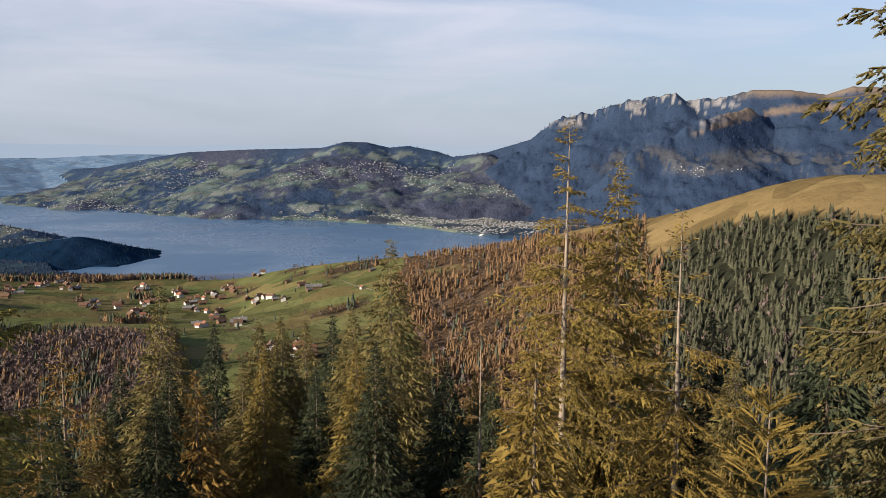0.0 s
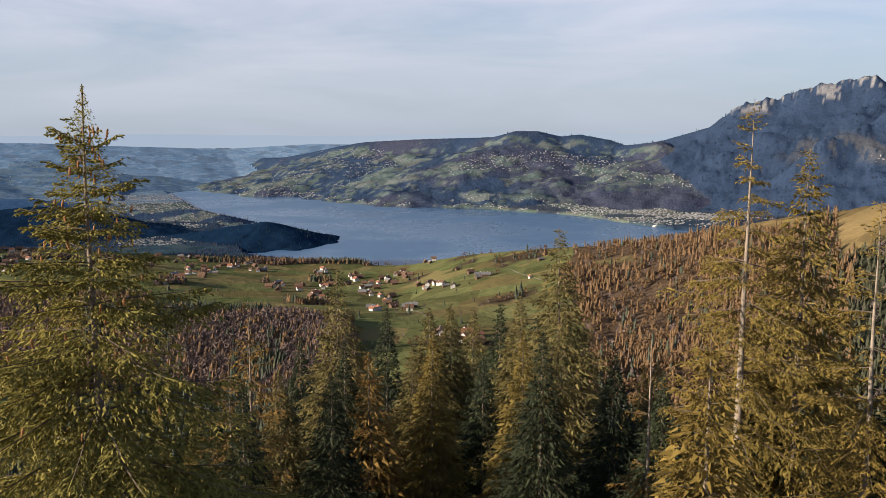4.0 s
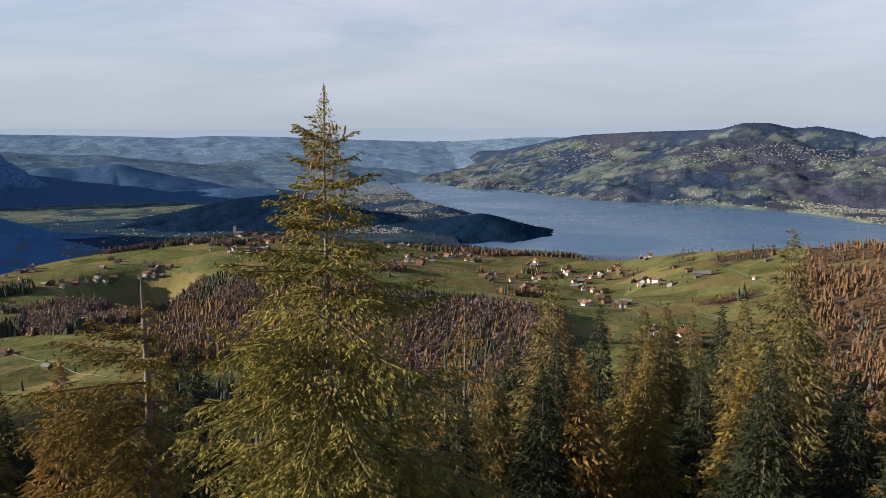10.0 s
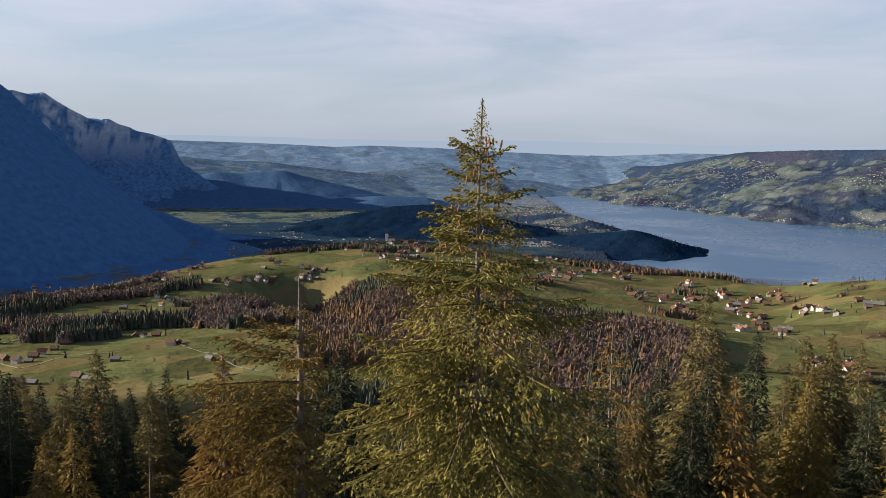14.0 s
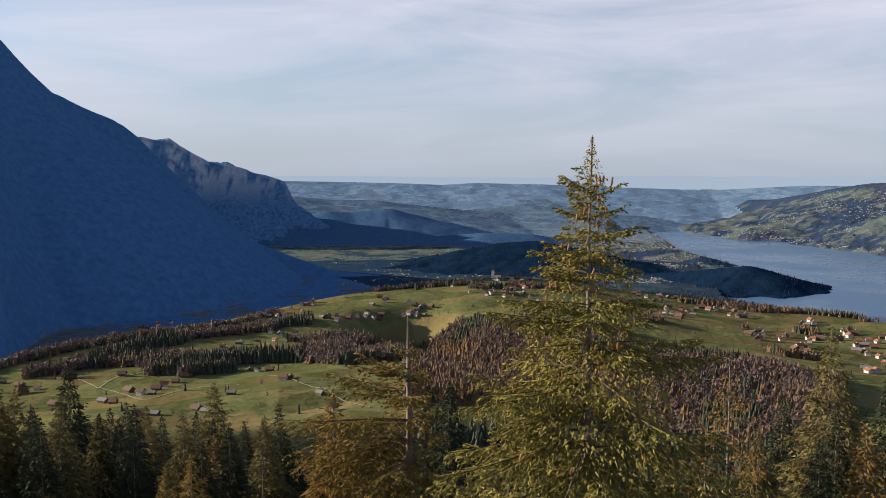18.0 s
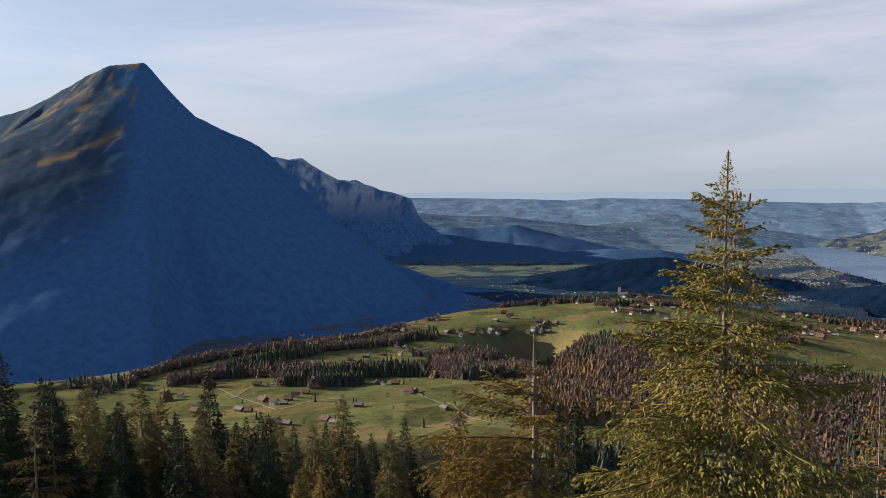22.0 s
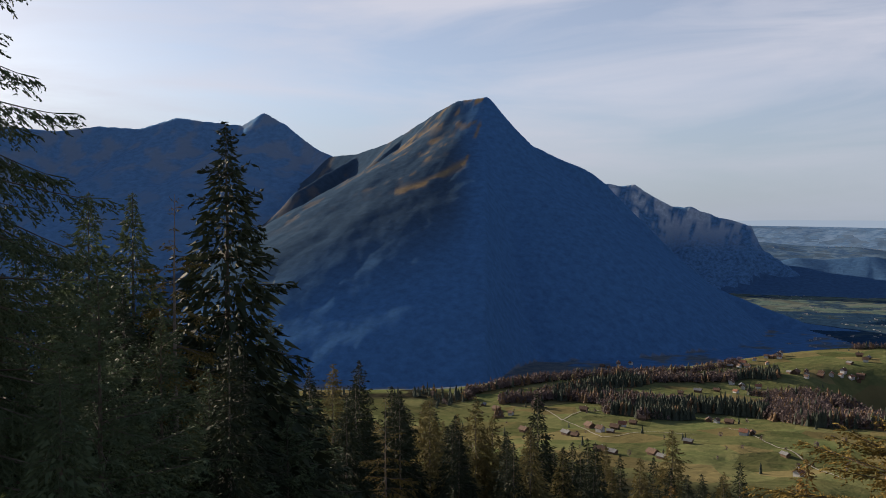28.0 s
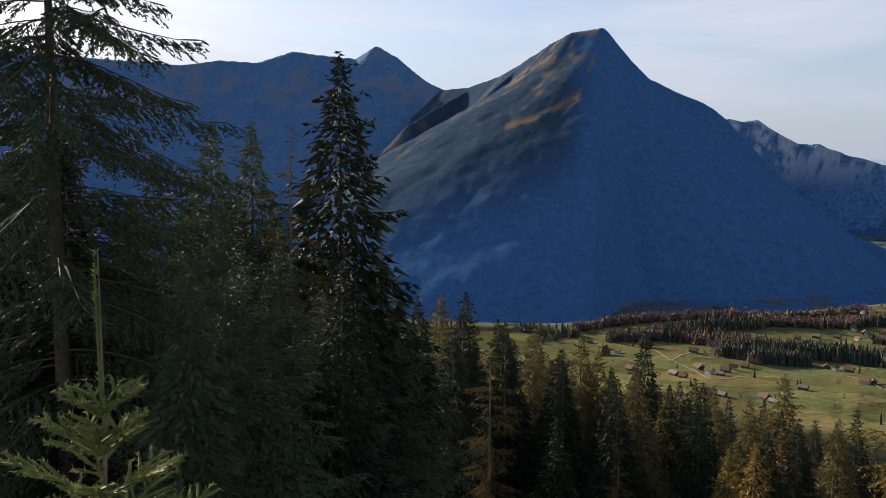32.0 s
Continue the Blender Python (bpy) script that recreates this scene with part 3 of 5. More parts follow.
def build_land():
    az = np.concatenate([np.arange(-84, 33, 0.15), np.arange(33, 58, 0.09), np.arange(58, 64, 0.15), np.arange(64, 276.1, 4.0)])
    az[-1] = 276.0
    r = np.concatenate([[0.002], np.geomspace(1.5, 400, 50), np.linspace(406, 1500, 100), np.linspace(1509, 2300, 100), np.linspace(2314, 3600, 84), np.linspace(3618, 4880, 80)])
    A, R = np.meshgrid(az, r, indexing="ij")
    wrapped = np.where(A > 180, A - 360, A)
    z, owner, below = lie(wrapped.ravel(), R.ravel())
    a, rr = wrapped.ravel(), R.ravel()
    verts = np.stack([rr * np.sin(np.radians(a)), rr * np.cos(np.radians(a)), z], 1)
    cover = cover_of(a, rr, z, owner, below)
    na, nr = A.shape
    i = np.arange(na * nr).reshape(na, nr)
    faces = np.stack([i[:-1, :-1], i[:-1, 1:], i[1:, 1:], i[1:, :-1]], -1).reshape(-1, 4)
    part_of = owner[faces].max(axis=1)
    wave = fbm(verts[faces[:, 0], 0], verts[faces[:, 0], 1], 210, 3, 14) - 0.5
    part_of = np.where((part_of == 0) & (rr[faces[:, 0]] > np.interp(a[faces[:, 0]], [-45, -29, -20, -14, -12], [745, 930, 1150, 1262, 1440])) & (np.abs(a[faces[:, 0]]) < 90), np.where(rr[faces[:, 0]] > 2850 + 240 * wave, len(LABELS) - 1, np.where((rr[faces[:, 0]] > 2160 + 200 * wave), len(LABELS) - 2, len(LABELS) - 3)), part_of)
    # valley floor at the mountain's foot, given its painted haze blue
    part_of = np.where((part_of == len(LABELS) - 3) & (a[faces[:, 0]] > -90) & (rr[faces[:, 0]] < np.interp(a[faces[:, 0]], [-40, -27, -21, -15, -13], [2300, 2100, 1720, 1300, 1180])), 1, part_of)
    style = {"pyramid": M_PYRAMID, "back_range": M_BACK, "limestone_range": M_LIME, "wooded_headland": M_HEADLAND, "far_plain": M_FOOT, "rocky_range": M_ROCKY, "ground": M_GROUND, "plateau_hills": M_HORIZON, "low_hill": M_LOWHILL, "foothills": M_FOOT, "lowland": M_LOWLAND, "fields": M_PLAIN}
    words = {"pyramid": "steep wooded pyramid mountain with dry grass below its summit", "back_range": "long hazy alpine ridge with a sharp summit", "limestone_range": "grey limestone ridge above wooded slopes",
             "lakeside_hills": "green hills with meadows and woods above the lake", "rocky_range": "craggy mountain ridge with pale cliffs and dark woods", "wooded_headland": "dark wooded hill reaching into the lake",
             "town_spit": "low hill with a lakeside town", "low_hill": "low dark wooded hill on the plain", "plateau_hills": "rolling hazy hills at the horizon", "foothills": "low hazy hills with fields beyond the lake", "lowland": "flat valley floor with fields and small woods by the lake", "fields": "sunlit green fields with farms on the valley floor", "far_plain": "hazy plain with a distant town at the lake's end"}
    for k, name in enumerate(LABELS):
        f = faces[part_of == k]
        used = np.unique(f)
        remap = np.zeros(len(verts), np.int64)
        remap[used] = np.arange(len(used))
        label = "ground" if k == 0 else "valley_floor" if name in ("lowland", "fields", "far_plain") else ("mountain" if "range" in name or name == "pyramid" else "hill")
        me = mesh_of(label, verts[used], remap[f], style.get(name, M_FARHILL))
        att = me.attributes.new("cover", "FLOAT_COLOR", "POINT")
        att.data.foreach_set("color", cover[used].astype(np.float32).ravel())
        ob = new(label, me)
        if k == 0:
            tagged(ob, "grassy meadows and wooded slopes falling to the lake", "ground", kind="structure")
        else:
            tagged(ob, words[name], label, kind="structure")


build_land()


def build_lake():
    az = np.linspace(-4, 46, 120)
    r = np.linspace(1050, 4800, 60)
    A, R = np.meshgrid(np.radians(az), r, indexing="ij")
    verts = np.stack([(R * np.sin(A)).ravel(), (R * np.cos(A)).ravel(), np.full(A.size, LAKE_Z)], 1)
    i = np.arange(A.size).reshape(A.shape)
    faces = np.stack([i[:-1, :-1], i[:-1, 1:], i[1:, 1:], i[1:, :-1]], -1).reshape(-1, 4)
    tagged(new("water", mesh_of("water", verts, faces, M_WATER)), "calm blue lake between wooded shores", "lake", kind="structure")


build_lake()


# ---- conifers ----


def tube(points, radii, sides):
    """Rings round a row of polylines: points (n, k, 3), radii (n, k). Gives verts and quads."""
    n, k, _ = points.shape
    d = np.gradient(points, axis=1)
    d /= np.linalg.norm(d, axis=2, keepdims=True) + 1e-9
    ref = np.where(np.abs(d[..., 2:3]) > 0.9, np.array([1.0, 0, 0]), np.array([0, 0, 1.0]))
    u = np.cross(d, ref)
    u /= np.linalg.norm(u, axis=2, keepdims=True) + 1e-9
    v = np.cross(d, u)
    a = np.arange(sides) * 2 * math.pi / sides
    ring = points[:, :, None] + radii[:, :, None, None] * (np.cos(a)[None, None, :, None] * u[:, :, None] + np.sin(a)[None, None, :, None] * v[:, :, None])
    i = np.arange(n * k * sides).reshape(n, k, sides)
    j = np.roll(i, -1, axis=2)
    faces = np.stack([i[:, :-1], j[:, :-1], j[:, 1:], i[:, 1:]], -1).reshape(-1, 4)
    return ring.reshape(-1, 3), faces


def unit(v):
    return v / (np.linalg.norm(v, axis=-1, keepdims=True) + 1e-9)


def needles(rng, base, d, length, per_m, size, width, least=3):
    """Narrow leaves set round shoots (base, direction, length), so many to a metre."""
    count = np.maximum(least, np.round(length * per_m + rng.random(len(base)))).astype(int)
    k = np.repeat(np.arange(len(base)), count)
    n = len(k)
    d, base, length = d[k], base[k], length[k]
    p = base + d * (rng.random(n) * length)[:, None]
    out = unit(rng.normal(size=(n, 3)))
    out = unit(out - (out * d).sum(-1, keepdims=True) * d)
    dirn = unit(out + d * 0.75)
    side = unit(np.cross(dirn, unit(rng.normal(size=(n, 3)))))
    sz = (np.minimum(size, 0.5 * length + 0.03) * (0.6 + 0.7 * rng.random(n)))[:, None]
    return np.stack([p - side * width, p + side * width, p + dirn * sz], 1).reshape(-1, 3)


def spindles(rng, base, d, length, fat, rings):
    """Needle-clad shoots as slim three-sided spindles with blunt ends: verts and triangles."""
    n = len(base)
    u = unit(np.cross(d, unit(rng.normal(size=d.shape))))
    v = np.cross(d, u)
    w = (fat * (0.75 + 0.5 * rng.random(n)))[:, None]
    cols = [base]
    for f, k in ((0.12, 0.85), (0.72, 1.0)) if rings == 2 else ((0.45, 1.0),):
        mid = base + d * (length * f)[:, None]
        cols += [mid + k * w * (math.cos(q) * u + math.sin(q) * v) for q in (0, 2.094, 4.189)]
    cols.append(base + d * length[:, None])
    verts = np.stack(cols, 1)
    m = verts.shape[1]
    f = [(0, 2, 1), (0, 3, 2), (0, 1, 3)]
    if rings == 2:
        for i in range(3):
            j = (i + 1) % 3
            f += [(1 + i, 1 + j, 4 + j), (1 + i, 4 + j, 4 + i)]
    k = 3 * rings - 2
    f += [(k, k + 1, m - 1), (k + 1, k + 2, m - 1), (k + 2, k, m - 1)]
    return verts.reshape(-1, 3), (np.array(f)[None] + (np.arange(n) * m)[:, None, None]).reshape(-1, 3)


def spruce_meshes(seed, H, R, fine, sparse=0.0, droop=0.22, shape=0.36, bare=0.0, side=None, needle_mat=None, bark=None, density=1.0, leader=0.0, coarse=1.0, mass=0.0):
    """Trunk, limbs and needles of one spruce. fine: 0 far, 1 middle, 2 near. sparse: share of limbs missing."""
    rng = np.random.default_rng(seed)
    k = 14
    t = np.linspace(0, 1, k)
    wob = np.cumsum(rng.normal(size=(k, 2)), axis=0) * 0.012 * H / 12
    wob -= wob[-1] * t[:, None]
    stem = np.stack([wob[:, 0], wob[:, 1], t * H], 1)[None]
    r0 = 0.0105 * H + 0.02
    rad = (r0 * (1 - t) ** 1.05 + 0.005)[None] if side is None else (1.25 * r0 * (1 - t) ** 0.6 + 0.012)[None]
    trunk = tube(stem, rad, 6 + 2 * fine)
    per_m = (8.0, 12.0, 20.0)[fine]
    n = int(H * (1 - bare) * per_m * (2.0 if side is not None else 1.0))
    u = (np.arange(n) + rng.random(n)) / n * (1 - bare) + 0.012
    u = u ** (1.12 if fine == 1 else 1.0)
    u = leader / H + u * (1 - leader / H)
    whorl = (0.60, 0.52, 0.30)[fine] / H
    u = np.where((rng.random(n) < (0.85, 0.82, 0.65)[fine]) & (u * H > 0.8), np.round(u / whorl) * whorl + rng.normal(size=n) * 0.002, u).clip(0.01, 1)
    keep = rng.random(n) > sparse * (0.6 + 0.8 * (value_noise(u * 9, u * 0 + seed, 3)))
    if fine == 2 and density == 1.0:
        keep &= (u * H < 6.0) | (rng.random(n) < 0.4)
    u = u[keep]
    n = len(u)
    a = rng.random(n) * 2 * math.pi
    L = (np.minimum(shape * (u * H - leader) + 0.25 * (leader > 0), R * (0.85 + 0.15 * u)) * (0.62 + 0.5 * rng.random(n)) + 0.07).clip(0.1)
    if side is not None:
        L *= 1 + 0.65 * np.cos(a - side)
    e0 = 0.80 - 0.78 * np.minimum(u * H / 3.5, 1.0) ** 0.7 + rng.normal(size=n) * 0.12
    bz = (1 - u) * H
    bx, by = np.interp(1 - u, t, wob[:, 0]), np.interp(1 - u, t, wob[:, 1])
    base = np.stack([bx, by, bz], 1)
    hd = np.stack([np.cos(a), np.sin(a), a * 0], 1)
    sag = droop * (0.25 + np.minimum(u * H / 6.0, 1.0))

    def along(s):
        lift = np.tan(e0)[:, None] * s - sag[:, None] * s ** 2 * 1.1 + 0.55 * sag[:, None] * s ** 4
        return base[:, None] + hd[:, None] * (s * L[:, None])[..., None] + np.array([0, 0, 1.0]) * (lift * L[:, None])[..., None]

    s = np.tile(np.linspace(0, 1, 5 + fine), (n, 1))
    pts = along(s)
    limbs = tube(pts, (0.005 + 0.006 * L[:, None] * (1 - s)) * (1.0 if fine else 1.4), 3)
    # flat sprays of branchlets to both sides of each limb
    gap = (0.2, 0.150 * coarse, 0.060)[fine]
    m = int(math.ceil(L.max() / gap))
    ss = (0.10 + 0.92 * (np.arange(m)[None] + 0.7 * rng.random((n, m))) * gap / L[:, None])
    real = ss < 1.0
    p = along(np.minimum(ss, 1.0))
    tangent = unit(along(np.minimum(ss, 1.0) + 0.03) - p)
    lr = np.where((np.arange(m)[None] + rng.integers(0, 2, (n, 1))) % 2 == 0, -1.0, 1.0)[..., None]
    across = unit(np.cross(tangent, np.array([0, 0, 1.0]))) * lr
    spread = np.minimum(1.0, 4.5 * ss) * (1.04 - np.minimum(ss, 1.0)) ** 0.55
    tl = (0.46 * L[:, None] * spread + 0.07) * (0.6 + 0.65 * rng.random((n, m)))
    tl = np.minimum(tl, (0.9, 0.85, 0.62)[fine])
    low = np.minimum(u * H / 4.0, 1.0)[:, None, None]
    d = unit(tangent * 0.75 + across * 0.8 + np.array([0, 0, -1.0]) * (0.02 + (0.18 + droop) * low) + rng.normal(size=(n, m, 3)) * 0.13)
    real = real.reshape(-1)
    P, D, T = p.reshape(-1, 3)[real], d.reshape(-1, 3)[real], tl.reshape(-1)[real]
    # short shoots along the branchlets, and the limb's own tip
    each = (0.16, 0.108 * coarse, 0.036 / density ** 0.5)[fine]
    count = np.maximum(1, np.round(T / each)).astype(int)
    k = np.repeat(np.arange(len(P)), count)
    f = 0.12 + 0.85 * rng.random(len(k))
    flip = np.where(rng.random(len(k)) < 0.5, -1.0, 1.0)[:, None]
    P2 = P[k] + D[k] * (f * T[k])[:, None] - np.array([0, 0, 0.10]) * (f * f * T[k])[:, None]
    sd = unit(np.cross(D[k], np.array([0, 0, 1.0]))) * flip
    D2 = unit(D[k] * 0.85 + sd * 0.75 + np.array([0, 0, -0.30]) + rng.normal(size=(len(k), 3)) * 0.25)
    T2 = ((0.30, 0.20 * coarse, 0.080 / density ** 0.25)[fine]) * (0.6 + 0.7 * rng.random(len(k))) * (1.15 - 0.4 * f)
    fat = (0.085, 0.030 * coarse, 0.0115 / density ** 0.25)[fine]
    P, D, T = np.concatenate([P, P2, along(np.full((n, 1), 0.86))[:, 0]]), np.concatenate([D, D2, unit(along(np.full((n, 1), 1.0)) - along(np.full((n, 1), 0.86)))[:, 0]]), np.concatenate([T * 0.96, T2, 0.16 * L])
    thick = np.concatenate([np.full(len(T) - len(T2) - n, fat * 0.35), np.full(len(T2) + n, fat)])
    if leader and side is None:
        # the bare top shoot with a few upturned short ones
        q = 9
        za, an = H - leader * rng.uniform(0.15, 0.95, q), rng.random(q) * 6.28
        P = np.concatenate([P, [[0, 0, H - leader]], np.stack([0 * za, 0 * za, za], 1)])
        D = np.concatenate([D, [[0.01, 0.01, 1.0]], unit(np.stack([np.cos(an), np.sin(an), 0.7 + 0 * an], 1))])
        T = np.concatenate([T, [leader], rng.uniform(0.05, 0.13, q)])
        thick = np.concatenate([thick, np.full(q + 1, fat * 0.9)])
    cores = spindles(rng, P, D, T, thick, 2 if fine == 2 else 1)
    g = (0.30, 0.085 * coarse, 0.027 / density ** 0.4)[fine]
    hairs = needles(rng, P, D, T, (6, 9 / coarse, 24 * density)[fine], g, g * (0.16, 0.15, 0.12)[fine], (3, 1, 4)[fine])
    tri = np.concatenate([cores[0], hairs])
    green = np.concatenate([cores[1], len(cores[0]) + np.arange(len(hairs)).reshape(-1, 3)])
    inside = np.zeros((0, 3))
    if fine < 2 and sparse < 0.3 and side is None or mass:
        # filler needle triangles close to the stem, added to close and darken the crown
        q = int((50, 260, 1200)[fine] * H * (1 + mass))
        uu = rng.random(q) ** 0.75
        ang, reach = rng.random(q) * 2 * math.pi, rng.random(q) ** 0.6
        ll = np.minimum(shape * uu * H, R * 0.9) * 0.72 * reach
        pos = np.stack([ll * np.cos(ang) + np.interp(1 - uu, t, wob[:, 0]), ll * np.sin(ang) + np.interp(1 - uu, t, wob[:, 1]), (1 - uu) * H - 0.2 * ll], 1)
        dd = unit(np.stack([np.cos(ang), np.sin(ang), -0.55 + 0 * ang], 1) + rng.normal(size=(q, 3)) * 0.3)
        sw = unit(np.cross(dd, rng.normal(size=(q, 3))))
        ln = (0.8, 0.5, 0.12)[fine] * (0.22 + 0.5 * np.minimum(ll, 1.0))[:, None] * (0.6 + 0.7 * rng.random((q, 1)))
        inside = np.stack([pos - sw * ln * 0.22, pos + sw * ln * 0.22, pos + dd * ln], 1).reshape(-1, 3)
    bark = bark or M_BARK
    wood = np.concatenate([limbs[1][:, [0, 1, 2]], limbs[1][:, [0, 2, 3]]]) + len(tri) + len(inside)
    faces = np.concatenate([green, len(tri) + np.arange(len(inside)).reshape(-1, 3), wood])
    crown = mesh_of("crown", np.concatenate([tri, inside, limbs[0]]), faces, needle_mat, False)
    crown.materials.append(M_TWIG)
    slot = np.zeros(len(faces), np.int32)
    slot[len(green) + len(inside) // 3:] = 1
    crown.polygons.foreach_set("material_index", slot)
    return (mesh_of("trunk", *trunk, bark), crown)


def part(name, me, parent, label=""):
    ob = new(name, me)
    ob.parent = parent
    return tagged(ob, label) if label else ob


def plant(meshes, x, y, z, label, turn=0.0, size=1.0, group="", lean=0.0):
    root = new("larch_tree" if "larch" in label else "spruce_tree")
    for me in meshes:
        part(me.name.split(".")[0], me, root)
    root.matrix_basis = pose(x, y, z, lean, 0, turn) @ Matrix.Diagonal((size, size, size, 1))
    return tagged(root, label, "tree", group)


def sway(az):
    """Where the eye stands while it looks that way."""
    return np.interp(az, [-55, -20, 30], [-0.45, -0.42, -0.22]), np.interp(az, [-55, -20, 30], [0.62, 0.69, 0.41])


def spot(az, r):
    ex, ey = sway(az)
    return ex + r * math.sin(radians(az)), ey + r * math.cos(radians(az))


def sapling_meshes(seed, H, leader, R, mat):
    """A young spruce: a bare leader over whorls of upturned limbs with paired shoots, all set with needles."""
    rng = np.random.default_rng(seed)
    t = np.linspace(0, 1, 9)
    stem = np.stack([0.02 * np.sin(3 * t), 0.02 * np.cos(4 * t), t * H], 1)[None]
    trunk = tube(stem, (0.004 + 0.0062 * H * (1 - t))[None], 7)
    P, D, T = [], [], []
    z, depth = H - leader, 0.0
    while z > 0.15:
        n = rng.integers(5, 8)
        L0 = min(R, 0.26 + 0.55 * depth)
        for i in range(n):
            a = 2 * math.pi * (i + rng.uniform(-0.2, 0.2)) / n
            L = L0 * rng.uniform(0.75, 1.15)
            rise = 0.75 - 0.45 * min(depth / 1.5, 1.0) + rng.normal() * 0.08
            d = np.array([math.cos(a), math.sin(a), rise])
            d /= np.linalg.norm(d)
            side = np.array([-math.sin(a), math.cos(a), 0.0])
            p = np.array([0, 0, z + rng.normal() * 0.015])
            P.append(p), D.append(d), T.append(L)
            k = max(1, int(L / 0.13))
            for j in range(k):
                f = 0.30 + 0.62 * (j + rng.random() * 0.5) / k
                for sgn in (-1, 1):
                    e = d * 0.75 + side * sgn * 0.7 + np.array([0, 0, 0.10]) + rng.normal(size=3) * 0.06
                    P.append(p + d * L * f), D.append(e / np.linalg.norm(e)), T.append(0.10 + 0.42 * L * (1 - f))
        gap = rng.uniform(0.24, 0.36)
        for i in range(3):
            a = rng.random() * 6.28
            P.append(np.array([0, 0, z - gap * rng.random()])), D.append(np.array([math.cos(a), math.sin(a), 0.5]) / 1.118), T.append(0.16 + 0.14 * depth)
        z, depth = z - gap, depth + gap
    P.append(np.array([0, 0, H - leader])), D.append(np.array([0, 0.01, 1.0])), T.append(leader)
    P, D, T = np.array(P), np.array(D), np.array(T)
    cores = spindles(rng, P, D, T, np.append(np.full(len(P) - 1, 0.012), 0.007), 2)
    hairs = needles(rng, P, D, T, 190, 0.034, 0.0042)
    faces = np.concatenate([cores[1], len(cores[0]) + np.arange(len(hairs)).reshape(-1, 3)])
    crown = mesh_of("crown", np.concatenate([cores[0], hairs]), faces, mat, False)
    return mesh_of("trunk", *trunk, M_BARK), crown


